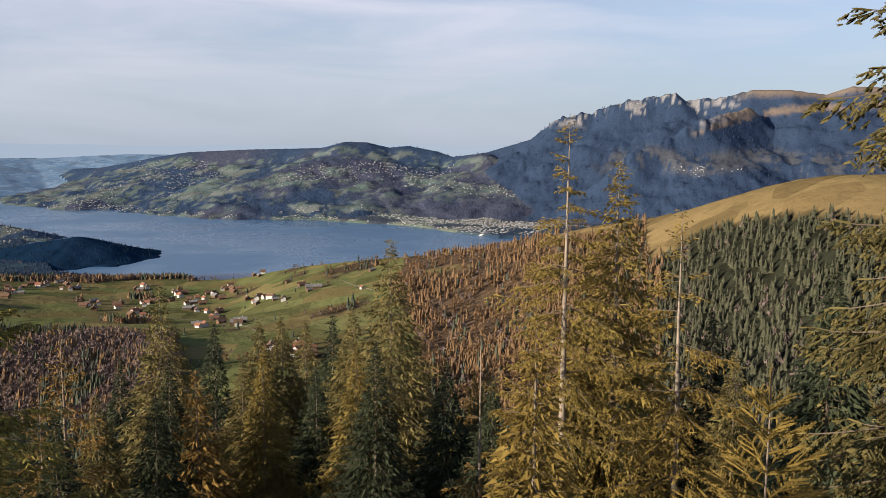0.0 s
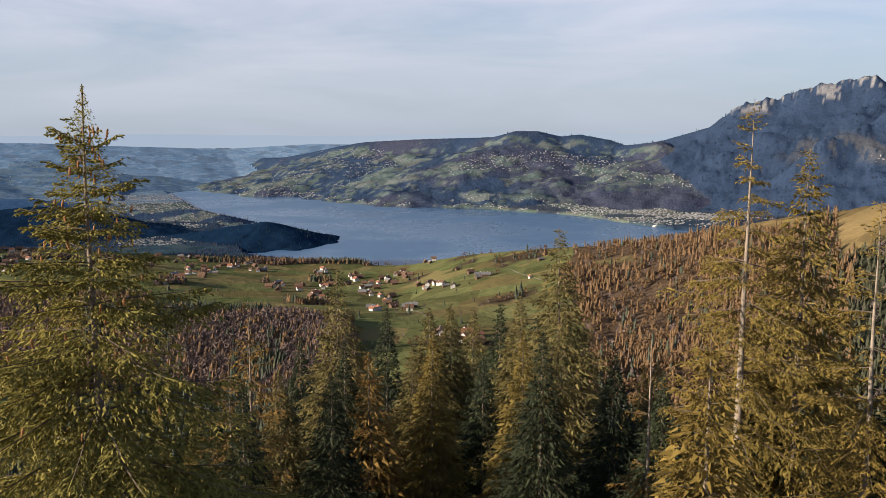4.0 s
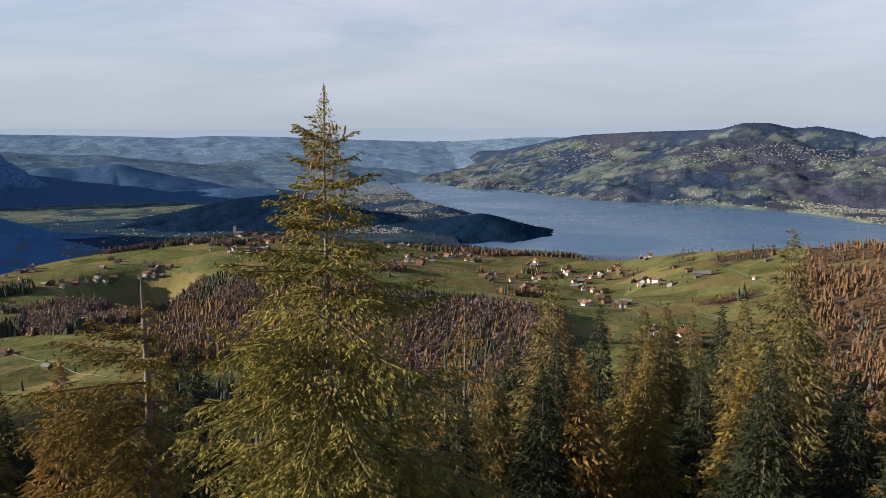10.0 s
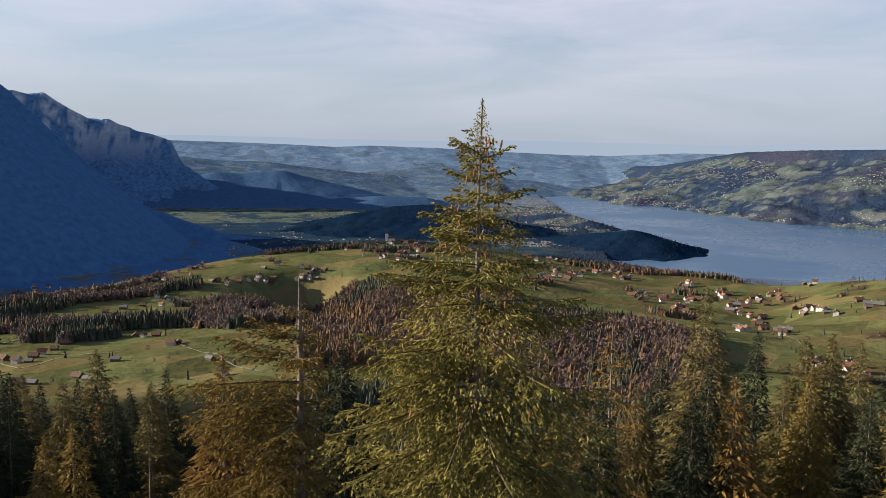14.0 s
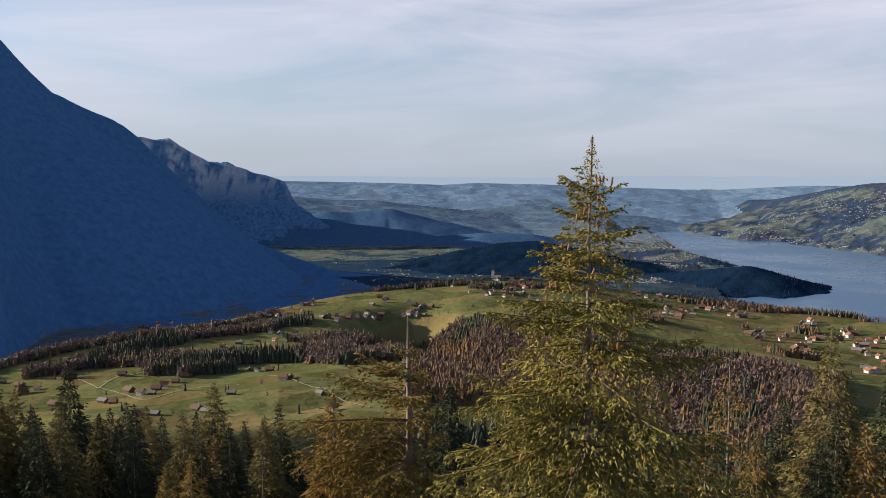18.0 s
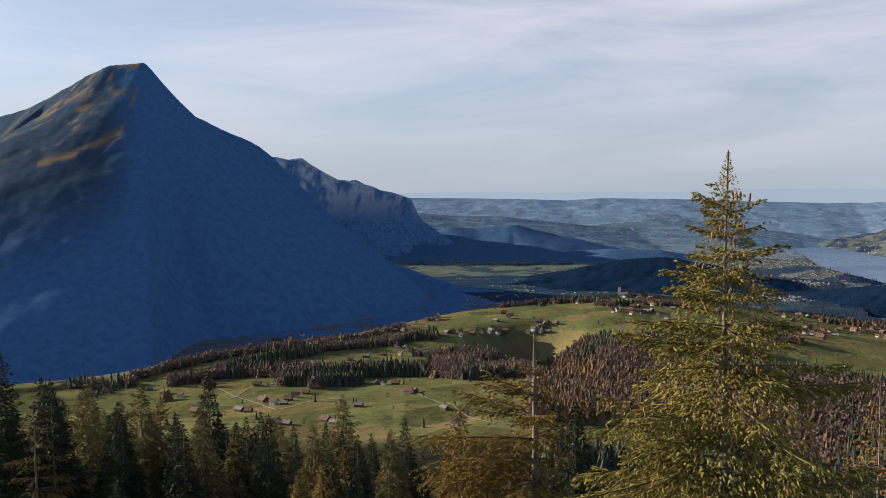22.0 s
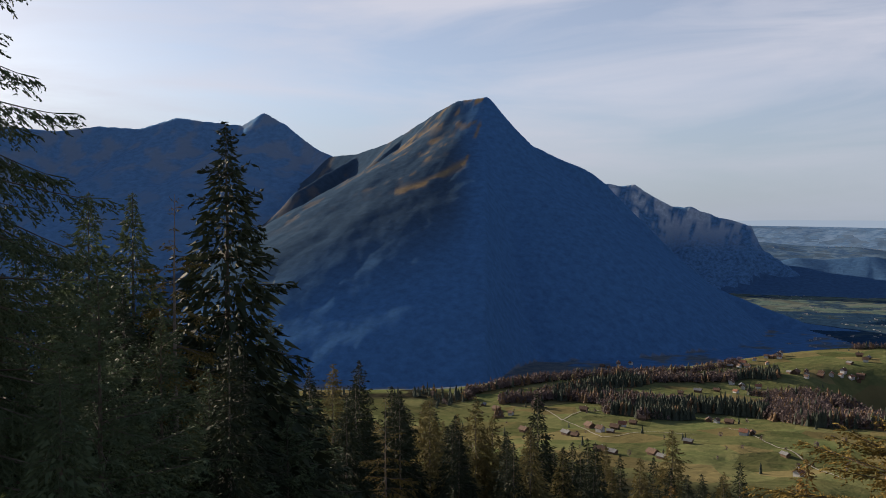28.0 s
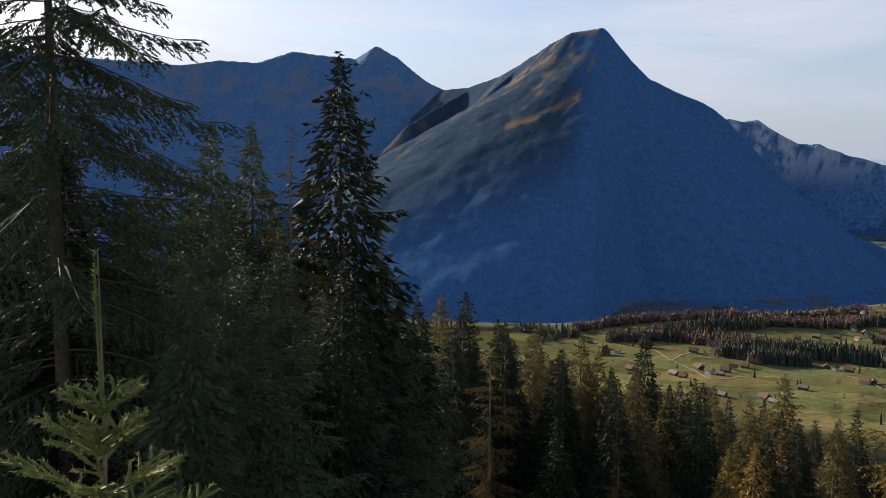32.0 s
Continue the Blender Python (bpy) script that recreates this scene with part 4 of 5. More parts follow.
# heading, height angle of the top, distance, crown radius, limbs missing, needles, fineness, words
NEAR = [
    (-4.45, 3.15, 11.9, 2.8, 0.05, "main", 2, "tall sunlit spruce hung with brown cones"),
    (63.4, 24.0, 9.5, 1.55, 0.12, "green", 2, "large shaded spruce with drooping ragged limbs"),
    (52.2, -14.1, 8.0, 1.5, 0.35, "gold", 2, "young yellow-green spruce with long shoots"),
    (-78.5, 27.0, 15.0, 3.0, 0.42, "dark", 2, "tall dark spruce with thin drooping limbs"),
    (-68.3, -2.6, 13.0, 3.6, 0.05, "dark", 2, "broad dark green spruce in shade"),
    (-76.3, -5.8, 5.0, 1.3, 0.35, "fresh", 2, "small green spruce with a tall bare leader"),
    (38.6, 2.5, 28.0, 2.7, 0.45, "olive", 1, "tall thin spruce with gaps along its pale trunk"),
    (42.0, -0.7, 30.0, 3.3, 0.05, "olive", 1, "dense sunlit spruce beside a thin one"),
    (46.2, -3.9, 26.0, 2.3, 0.45, "gold", 1, "half bare spruce with a pale trunk"),
    (36.6, -11.8, 22.0, 2.5, 0.05, "gold", 1, "yellow-green bushy spruce in full sun"),
    (32.7, -12.9, 30.0, 1.6, 0.75, "rusty", 1, "dead stem of a spruce with bare pale limbs"),
    (26.3, -6.1, 45.0, 4.0, 0.05, "green", 1, "broad dense spruce on the slope"),
    (10.9, -9.0, 45.0, 3.2, 0.05, "green", 1, "pointed dense spruce above the valley"),
    (4.88, -11.0, 32.0, 1.9, 0.40, "rusty", 1, "thin rusty spruce with sparse limbs"),
    (30.3, -14.5, 38.0, 2.8, 0.05, "dark", 1, "dark spruce behind a bare one"),
    (55.7, -7.3, 21.0, 2.7, 0.10, "dark", 1, "dark bushy spruce in shade"),
    (-16.85, -9.2, 20.0, 1.9, 0.0, "gold", 1, "wind-swept spruce with a broken top and brown needles"),
    (-22.1, -14.1, 22.0, 2.2, 0.15, "rusty", 1, "rusty spruce beside a crooked golden one"),
    (-14.0, -16.4, 30.0, 2.5, 0.05, "dark", 1, "dark spruce in the shade of its neighbours"),
    (3.5, -14.9, 30.0, 2.0, 0.20, "rusty", 1, "rusty spruce with sparse limbs"),
    (13.1, -14.7, 36.0, 2.2, 0.10, "rusty", 1, "rusty brown spruce among green ones"),
    (-60.3, 7.2, 28.0, 3.5, 0.03, "dark", 1, "tall dark fir with tiered limbs"),
    (-68.8, 2.6, 26.0, 2.2, 0.05, "dark", 1, "slim dark spruce in a row"),
    (-66.2, 2.6, 27.0, 2.0, 0.15, "dark", 1, "slim dark spruce in a row"),
    (-63.6, 2.5, 24.0, 1.9, 0.45, "olive", 1, "thin spruce with sparse upturned limbs"),
    (-49.7, -11.5, 40.0, 2.4, 0.25, "olive", 1, "pale sunlit spruce in front of dark woods"),
    (-56.4, -12.3, 26.0, 2.8, 0.10, "dark", 1, "dark spruce at the wood's edge"),
    (-59.0, -15.0, 17.0, 2.6, 0.15, "dark", 1, "dark bushy spruce with lit tips"),
    (-72.5, -0.5, 19.0, 2.8, 0.05, "dark", 1, "dark spruce in the thicket"),
    (-64.5, -5.0, 16.0, 2.8, 0.05, "dark", 1, "dark spruce in the thicket with lit tips"),
    (-61.5, -9.0, 18.0, 2.6, 0.05, "dark", 1, "low dark spruce in the thicket"),
    (-79.5, 4.0, 22.0, 2.8, 0.05, "dark", 1, "dark spruce in the thicket"),
    (-70.5, -7.0, 11.0, 2.2, 0.05, "dark", 1, "low dark spruce in the thicket"),
    (-57.5, -6.0, 33.0, 3.0, 0.05, "dark", 1, "dark spruce beside the tall fir"),
    (-40.6, -19.2, 36.0, 1.9, 0.20, "olive", 1, "young pale spruce in front of dark woods"),
    (-45.0, -17.4, 40.0, 2.0, 0.10, "dark", 1, "young dark spruce on the slope"),
    (-33.4, -18.4, 42.0, 1.8, 0.25, "gold", 1, "young yellow-green spruce in the sun"),
    (-31.7, -17.8, 43.0, 1.7, 0.20, "gold", 1, "young yellow-green spruce in the sun"),
    (-27.0, -18.4, 40.0, 1.6, 0.50, "olive", 1, "half dead young spruce with bare limbs"),
    (-13.9, -13.8, 38.0, 2.4, 0.05, "dark", 1, "dark spruce on the slope"),
]
MIDDLE = [(17.3, -11.6, 68), (18.8, -11.3, 70), (20.4, -11.7, 74), (22.3, -11.3, 60), (23.7, -10.8, 58), (14.3, -11.6, 62), (21.1, -14.8, 50), (16.1, -14.2, 50),
          (-43.4, -11.5, 75), (-39.13, -11.2, 70), (-30.1, -13.3, 78), (-37.4, -14.8, 58), (-34.1, -15.8, 64), (-32.2, -15.2, 70), (-26.8, -15.7, 64), (-25.8, -15.0, 70),
          (-44.7, -12.7, 70), (-41.3, -14.0, 64), (-42.2, -12.7, 76), (-53.3, -9.2, 58), (-51.5, -9.0, 60), (-46.9, -11.8, 90), (-37.35, -14.7, 58), (-35.6, -15.6, 60), (6.8, -15.7, 40),
          (33.6, -15.5, 34), (28.0, -12.5, 48), (24.9, -11.8, 52), (8.3, -13.5, 50), (50.0, -13.0, 30), (48.4, -10.5, 34)]
M_NEEDLE_CONE = foliage("cone_spruce_needles", (0.135, 0.130, 0.036), (0.415, 0.345, 0.094))
# light young needles, brightened further for missing sunlight and glare
M_NEEDLE_FRESH = foliage("fresh_needles", (0.190, 0.220, 0.075), (0.380, 0.400, 0.150))
# lighter copy of the dark needles, lens glare put into the colour
M_NEEDLE_GLARE = foliage("shaded_needles", (0.066, 0.096, 0.052), (0.172, 0.202, 0.100), 0.15)
NEEDLES = {"shade": M_NEEDLE_GLARE, "main": M_NEEDLE_CONE, "fresh": M_NEEDLE_FRESH, "olive": M_NEEDLE, "gold": M_NEEDLE_GOLD, "dark": M_NEEDLE_DARK, "rusty": M_NEEDLE_BROWN, "green": M_NEEDLE_GREEN}


def build_near_trees():
    shared = {}
    for k, (az, el, r, R, sparse, kind, fine, words) in enumerate(NEAR):
        x, y = spot(az, r)
        z = height(x, y) - 0.15
        H = r * math.tan(radians(el)) + EYE_Z - z
        # dark trees far to the left get the glare-lightened needles
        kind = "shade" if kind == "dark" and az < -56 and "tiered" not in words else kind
        swept, pale = "wind" in words, "pale trunk" in words or "dead stem" in words
        lead = 0.95 if "leader" in words else 0.45 if "long shoots" in words else 0.0
        top = 0.55 if k == 0 else 0.9 if swept else 0.0
        coarse = min(1.2, max(0.68, r / 34))
        key = (kind, round(sparse * 3), swept, pale, R > 2.4)
        size = 1.0
        if lead:
            meshes = sapling_meshes(k, H, lead, R * 0.85, NEEDLES[kind])
        elif fine == 1 and key in shared:
            meshes, H0 = shared[key]
            size = H / H0
        else:
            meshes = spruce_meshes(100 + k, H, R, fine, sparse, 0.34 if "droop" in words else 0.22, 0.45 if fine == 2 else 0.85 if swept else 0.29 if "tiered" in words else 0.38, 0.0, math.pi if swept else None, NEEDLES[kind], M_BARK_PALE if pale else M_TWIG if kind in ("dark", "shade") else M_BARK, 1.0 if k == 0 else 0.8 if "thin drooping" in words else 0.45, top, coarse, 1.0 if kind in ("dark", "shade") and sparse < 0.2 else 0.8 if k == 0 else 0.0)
            shared[key] = meshes, H
        plant(meshes, x, y, z, words, 0 if swept else 37 * k % 360, size, group="" if fine == 2 else "spruces on the slope")


build_near_trees()


def cone_mesh():
    """A hanging spruce cone with rows of scales."""
    bm = bmesh.new()
    rows, sides = 7, 6
    rings = []
    for i in range(rows + 1):
        t = i / rows
        rad = 0.019 * math.sin(math.pi * (0.12 + 0.83 * t)) ** 0.7 * (1.12 if i % 2 else 0.92)
        rings.append([bm.verts.new((rad * math.cos(2 * math.pi * (j + 0.5 * (i % 2)) / sides), rad * math.sin(2 * math.pi * (j + 0.5 * (i % 2)) / sides), -0.135 * t)) for j in range(sides)])
    for a, b in zip(rings, rings[1:]):
        for j in range(sides):
            bm.faces.new((a[j], b[j], b[(j + 1) % sides], a[(j + 1) % sides]))
    bm.faces.new(rings[0])
    bm.faces.new(rings[-1][::-1])
    me = bpy.data.meshes.new("cone")
    bm.to_mesh(me)
    bm.free()
    me.materials.append(M_CONE)
    return me


def hang_cones():
    tree = next(o for o in scene.objects if o.get("label", "").startswith("tall sunlit spruce hung"))
    H = max(v.co.z for v in tree.children[0].data.vertices)
    rng, me = np.random.default_rng(5), cone_mesh()
    for k in range(85):
        d = 0.55 + 4.0 * rng.random() ** 1.4
        a, out = rng.random() * 2 * math.pi, (0.10 + 0.36 * d) * rng.uniform(0.25, 0.95)
        c = part("cone", me, tree.children[1], "brown hanging cone")
        c.matrix_basis = pose(out * math.cos(a), out * math.sin(a), H - d + 0.05 * out, rng.uniform(-14, 14), rng.uniform(-14, 14), rng.uniform(0, 360)) @ Matrix.Diagonal((0.9, 0.9, rng.uniform(0.75, 1.05), 1))


hang_cones()


def build_slope_trees():
    """Trees of the steep wood below the eye, from a few shared shapes."""
    rng = np.random.default_rng(7)
    kinds = [("dark", "dark green spruce in the steep wood"), ("dark", "dark green spruce in the steep wood"), ("green", "sunlit green spruce in the steep wood"), ("olive", "sunlit green spruce in the steep wood"),
             ("rusty", "rusty brown larch in the steep wood"), ("gold", "yellowish larch in the steep wood")]
    # the larches are spruce shapes with rusty or yellow needles
    shapes = [spruce_meshes(300 + i, 16.0, 3.2, 1 if i < 4 else 0, 0.02, 0.22, (0.32, 0.36, 0.40)[i % 3], 0.0, None, NEEDLES[kind], None, 1.0, 0.0, 1.0, 0.6) for i, (kind, _) in enumerate(kinds)]
    done = []
    for az, el, r in MIDDLE:
        x, y = spot(az, r)
        z = height(x, y) - 0.2
        i = int(rng.choice([0, 0, 2, 2, 2]))
        plant(shapes[i], x, y, z, kinds[i][1], rng.random() * 360, (r * math.tan(radians(el)) + EYE_Z - z) / 16.0, "spruces on the slope")
        done.append((x, y))
    limit_az = [-84, -70, -66, -60, -56, -50, -44, -38, -30, -22, -12, 0, 10, 17, 25, 33, 40, 46, 52, 58, 64]
    limit_el = [2, -2, -3, -6, -8.6, -10.3, -12.2, -13.8, -15, -17.5, -18.5, -16.5, -14, -13, -12.5, -14.5, -13, -12, -11, -10, -9]
    # odds of needle colour; on the left slope darker needles stand for shade
    mixed, shady = [0.18, 0.2, 0.24, 0.2, 0.14, 0.04], [0.48, 0.44, 0.05, 0.02, 0.01, 0.0]
    for want, a0, a1, r0, r1, tall, gap, odds in ((30, -84, -58, 15, 42, 24, 2.8, [0.6, 0.4, 0, 0, 0, 0]), (112, -60, -20, 44, 120, 29, 3.6, shady), (62, -22, 12, 26, 146, 19, 3.2, [0.34, 0.3, 0.2, 0.12, 0.03, 0.01]), (72, 12, 62, 26, 146, 19, 3.2, mixed)):
        count = tries = 0
        while count < want and tries < 4000:
            tries += 1
            az, r = rng.uniform(a0, a1), r0 + (r1 - r0) * rng.random() ** 1.1
            x, y = spot(az, r)
            if any((x - a) ** 2 + (y - b) ** 2 < gap ** 2 for a, b in done):
                continue
            if -29 < az < -13 and r < 62:
                continue
            z = height(x, y) - 0.3
            H = min(rng.uniform(0.7, 1.0) * tall, r * math.tan(radians(float(np.interp(az, limit_az, limit_el)) - 2.2 * rng.random() ** 1.5)) + EYE_Z - z)
            if H < 4.5:
                continue
            i = int(rng.choice([0, 1, 2, 3, 4, 5], p=odds))
            plant(shapes[i], x, y, z, kinds[i][1], rng.random() * 360, H / 16.0, "spruces on the slope")
            done.append((x, y))
            count += 1


build_slope_trees()


# ---- woods farther off ----


def scatter(seed, count, az0, az1, r0, r1):
    rng = np.random.default_rng(seed)
    az = rng.uniform(az0, az1, count)
    r = np.exp(rng.uniform(math.log(r0), math.log(r1), count))
    z, owner, below = lie(az, r)
    cover = cover_of(az, r, z, owner, below)
    return rng, az, r, z, cover, owner


def conifer_template(sides, tiers):
    """Stacked ragged skirts of limbs under a pointed top."""
    verts, faces = [], []
    for t in range(tiers):
        z0 = 0.06 + 0.80 * t / tiers
        z1 = 1.0 if t == tiers - 1 else min(1.0, z0 + 1.75 / (tiers + 0.5))
        rad = 0.185 * (1 - 0.80 * t / tiers)
        b = len(verts)
        verts += [(rad * math.cos(2 * math.pi * (i + 0.5 * t) / sides), rad * math.sin(2 * math.pi * (i + 0.5 * t) / sides), z0) for i in range(sides)] + [(0, 0, z1)]
        faces += [(b + i, b + (i + 1) % sides, b + sides) for i in range(sides)]
    return np.array(verts), np.array(faces)


def leafy_template(rng, n):
    """A loose crown of small twig sprays, taller than wide."""
    c = unit(rng.normal(size=(n, 3))) * (rng.random((n, 1)) ** 0.4) * np.array([0.21, 0.21, 0.40]) + np.array([0, 0, 0.52])
    tri = c[:, None] + rng.normal(size=(n, 3, 3)) * np.array([0.065, 0.065, 0.09])
    return tri.reshape(-1, 3), np.arange(3 * n).reshape(-1, 3)


def stand(name, words, rng, x, y, z, size, template, mat, jitter=0.18, wide=1.0):
    tv, tf = template
    n = len(x)
    a = rng.random(n) * 2 * math.pi
    c, s = np.cos(a)[:, None], np.sin(a)[:, None]
    w = wide * (0.8 + 0.5 * rng.random(n))[:, None]
    jit = 1 + rng.normal(size=(n, len(tv))) * jitter
    vx, vy = tv[:, 0] * jit * w, tv[:, 1] * jit * w
    vz = tv[:, 2] * (1 + rng.normal(size=(n, len(tv))) * jitter * 0.35)
    v = np.stack([x[:, None] + size[:, None] * (vx * c - vy * s), y[:, None] + size[:, None] * (vx * s + vy * c), z[:, None] + size[:, None] * vz], -1)
    f = (tf[None] + (np.arange(n) * len(tv))[:, None, None]).reshape(-1, 3)
    ob = new(name, mesh_of(name, v.reshape(-1, 3), f, mat, False))
    return tagged(ob, words, "trees", kind="stuff")


M_WOOD_DARK = foliage("far_spruce_wood", (0.044, 0.056, 0.046), (0.085, 0.096, 0.064), 0.05)
M_WOOD_RUST = foliage("far_larch_wood", (0.150, 0.098, 0.056), (0.235, 0.150, 0.080))
M_WOOD_BROWN = foliage("far_bare_wood", (0.125, 0.098, 0.098), (0.205, 0.155, 0.142), 0.15)
M_WOOD_FIR = foliage("hillside_spruces", (0.046, 0.052, 0.036), (0.105, 0.104, 0.064), 0.05)
# headland trees painted dark navy for the same shade
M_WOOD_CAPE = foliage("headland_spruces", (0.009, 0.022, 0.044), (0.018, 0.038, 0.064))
# distant woods tinted blue and violet to stand for haze
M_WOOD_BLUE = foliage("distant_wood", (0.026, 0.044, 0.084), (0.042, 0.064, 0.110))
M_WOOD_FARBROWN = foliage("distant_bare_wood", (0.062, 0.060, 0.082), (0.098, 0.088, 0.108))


def build_woods():
    tmp = np.random.default_rng(3)
    cone, cone_far, leafy, leafy_far = conifer_template(6, 3), conifer_template(5, 2), leafy_template(tmp, 34), leafy_template(tmp, 26)
    # the steep slope close by and the valley's woods
    rng, az, r, z, cover, owner = scatter(11, 38000, -84, 62, 200, 1320)
    x, y = r * np.sin(np.radians(az)), r * np.cos(np.radians(az))
    keep = (cover[:, 0] > 0.5) & (owner == 0) & (r < brow(az)) & (rng.random(len(r)) < np.interp(r, [200, 400, 600, 1300], [0.35, 0.6, 0.9, 1.0]))
    limit = np.interp(az, [-72, -56, -44, -30, -12, 0, 10, 25, 33, 42, 46, 62], [0, -11, -13.5, -17, -19, -17, -14.5, -13, -15, -12, 0, 0])
    size = np.interp(r, [200, 600, 1300], [11, 8.5, 7]) * (0.65 + 0.6 * rng.random(len(r)))
    keep &= ((np.degrees(np.arctan2(z + size - EYE_Z, r)) < limit) | (r > 330)) & ((az > -16) | (r > 400) | (az < -57)) & ((az < 42) | (r > 700)) & ((az < -44) | (az > 13) | (r < 430))
    rust = keep & (rng.random(len(r)) < cover[:, 3] * 0.75)
    brown = keep & ~rust & (rng.random(len(r)) < cover[:, 3] * 0.6)
    dark = keep & ~rust & ~brown
    stand("spruce_wood", "dark spruce woods on the valley slopes", rng, x[dark], y[dark], z[dark] - 0.3, size[dark], cone, M_WOOD_DARK)
    stand("larch_wood", "rusty autumn larches on the valley slopes", rng, x[rust], y[rust], z[rust] - 0.3, size[rust] * 0.9, leafy, M_WOOD_RUST)
    mine = (rng, az, r, z, cover, owner, x, y, size)
    rng, az, r, z, cover, owner = scatter(13, 100000, -44, 13, 430, 1250)
    x, y = r * np.sin(np.radians(az)), r * np.cos(np.radians(az))
    keep = (cover[:, 0] > 0.5) & (owner == 0) & (r < brow(az))
    size = np.interp(r, [450, 1250], [11.5, 9.5]) * (0.6 + 0.5 * rng.random(len(r)))
    red = keep & (rng.random(len(r)) < cover[:, 3] * 0.8)
    clump = fbm(x, y, 60, 3, 99)
    grey = keep & ~red & (rng.random(len(r)) < step(0.68, 0.56, clump) * 0.96)
    fir = keep & ~red & ~grey
    stand("glen_spruce_wood", "dark spruces in hedges and in a ravine", rng, x[fir], y[fir], z[fir] - 0.3, size[fir], cone_far, M_WOOD_DARK)
    stand("glen_larch_wood", "rusty autumn trees in a ravine", rng, x[red], y[red], z[red] - 0.3, size[red] * 0.85, cone, M_WOOD_RUST, 0.22, 1.5)
    stand("glen_bare_wood", "grey-brown leafless trees in hedges and in a ravine", rng, x[grey], y[grey], z[grey] - 0.4, size[grey] * 0.78, leafy_far, M_WOOD_BROWN, 0.18, 1.35)
    rng, az, r, z, cover, owner = scatter(15, 12000, 25, 45, 330, 900)
    x, y = r * np.sin(np.radians(az)), r * np.cos(np.radians(az))
    red = (cover[:, 0] > 0.5) & (owner == 0) & (rng.random(len(r)) < 0.05 + 0.36 * step(0.40, 0.56, fbm(x, y, 55, 3, 101)))
    size = 4.5 + 4.0 * rng.random(len(r))
    stand("hillside_larch_wood", "rusty autumn larches on a sunny hillside", rng, x[red], y[red], z[red] - 0.3, size[red] * 1.15, cone, M_WOOD_RUST)
    rng, az, r, z, cover, owner = scatter(14, 7800, 40, 64, 190, 700)
    x, y = r * np.sin(np.radians(az)), r * np.cos(np.radians(az))
    fir = (cover[:, 0] > 0.5) & (owner == 0) & (az > 42)
    size = 4.5 + 4.0 * rng.random(len(r))
    bare = fir & (rng.random(len(r)) < 0.08)
    fir &= ~bare
    stand("hillside_bare_wood", "brown leafless trees on a steep hillside", rng, x[bare], y[bare], z[bare] - 0.3, size[bare] * 0.9, leafy_far, M_WOOD_BROWN)
    stand("hillside_spruce_wood", "dense green spruces on a steep hillside", rng, x[fir], y[fir], z[fir] - 0.3, size[fir], conifer_template(7, 6), M_WOOD_FIR, 0.24)
    rng, az, r, z, cover, owner, x, y, size = mine
    stand("bare_wood", "brown leafless woods in the valley", rng, x[brown], y[brown], z[brown] - 0.5, size[brown] * 0.8, leafy, M_WOOD_BROWN)
    # single trees, hedges and orchards in the meadows
    pick = (owner == 0) & (cover[:, 0] < 0.2) & (r > 430) & (az < 26) & (r < brow(az) - 25) & (rng.random(len(r)) < 0.028)
    half = rng.random(len(r)) < 0.6
    a, b = pick & half, pick & ~half
    stand("orchard_trees", "scattered brown fruit trees in the meadows", rng, x[a], y[a], z[a] - 0.3, size[a] * 0.5, leafy, M_WOOD_BROWN)
    stand("meadow_trees", "scattered dark trees in the meadows", rng, x[b], y[b], z[b] - 0.3, size[b] * 0.6, cone, M_WOOD_DARK)
    # headland, lake shores and the hills beyond
    rng, az, r, z, cover, owner = scatter(12, 42000, -60, 60, 1300, 3500)
    x, y = r * np.sin(np.radians(az)), r * np.cos(np.radians(az))
    bald = [LABELS.index(n) for n in ("pyramid", "back_range", "limestone_range", "plateau_hills", "low_hill", "foothills")]
    keep = (cover[:, 0] > 0.5) & (z > LAKE_Z + 1.0) & (cover[:, 2] < 0.4) & ~np.isin(owner, bald) & ((az > 3) | (r < 2300)) & ((az > -11) | (owner > 0))
    size = np.interp(r, [1300, 3500], [6, 10]) * (0.6 + 0.7 * rng.random(len(r)))
    brown = keep & (rng.random(len(r)) < cover[:, 3] * 0.5)
    keep &= ~brown
    cape = keep & (owner == LABELS.index("wooded_headland"))
    keep &= ~cape
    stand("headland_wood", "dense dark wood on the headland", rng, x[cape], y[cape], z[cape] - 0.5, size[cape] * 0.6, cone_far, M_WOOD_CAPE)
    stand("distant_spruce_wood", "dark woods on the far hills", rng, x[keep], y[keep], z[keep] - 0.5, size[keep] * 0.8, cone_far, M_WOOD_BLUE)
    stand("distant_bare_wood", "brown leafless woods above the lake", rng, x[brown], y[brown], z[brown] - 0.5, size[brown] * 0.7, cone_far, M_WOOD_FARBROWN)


build_woods()

# ---- houses ----


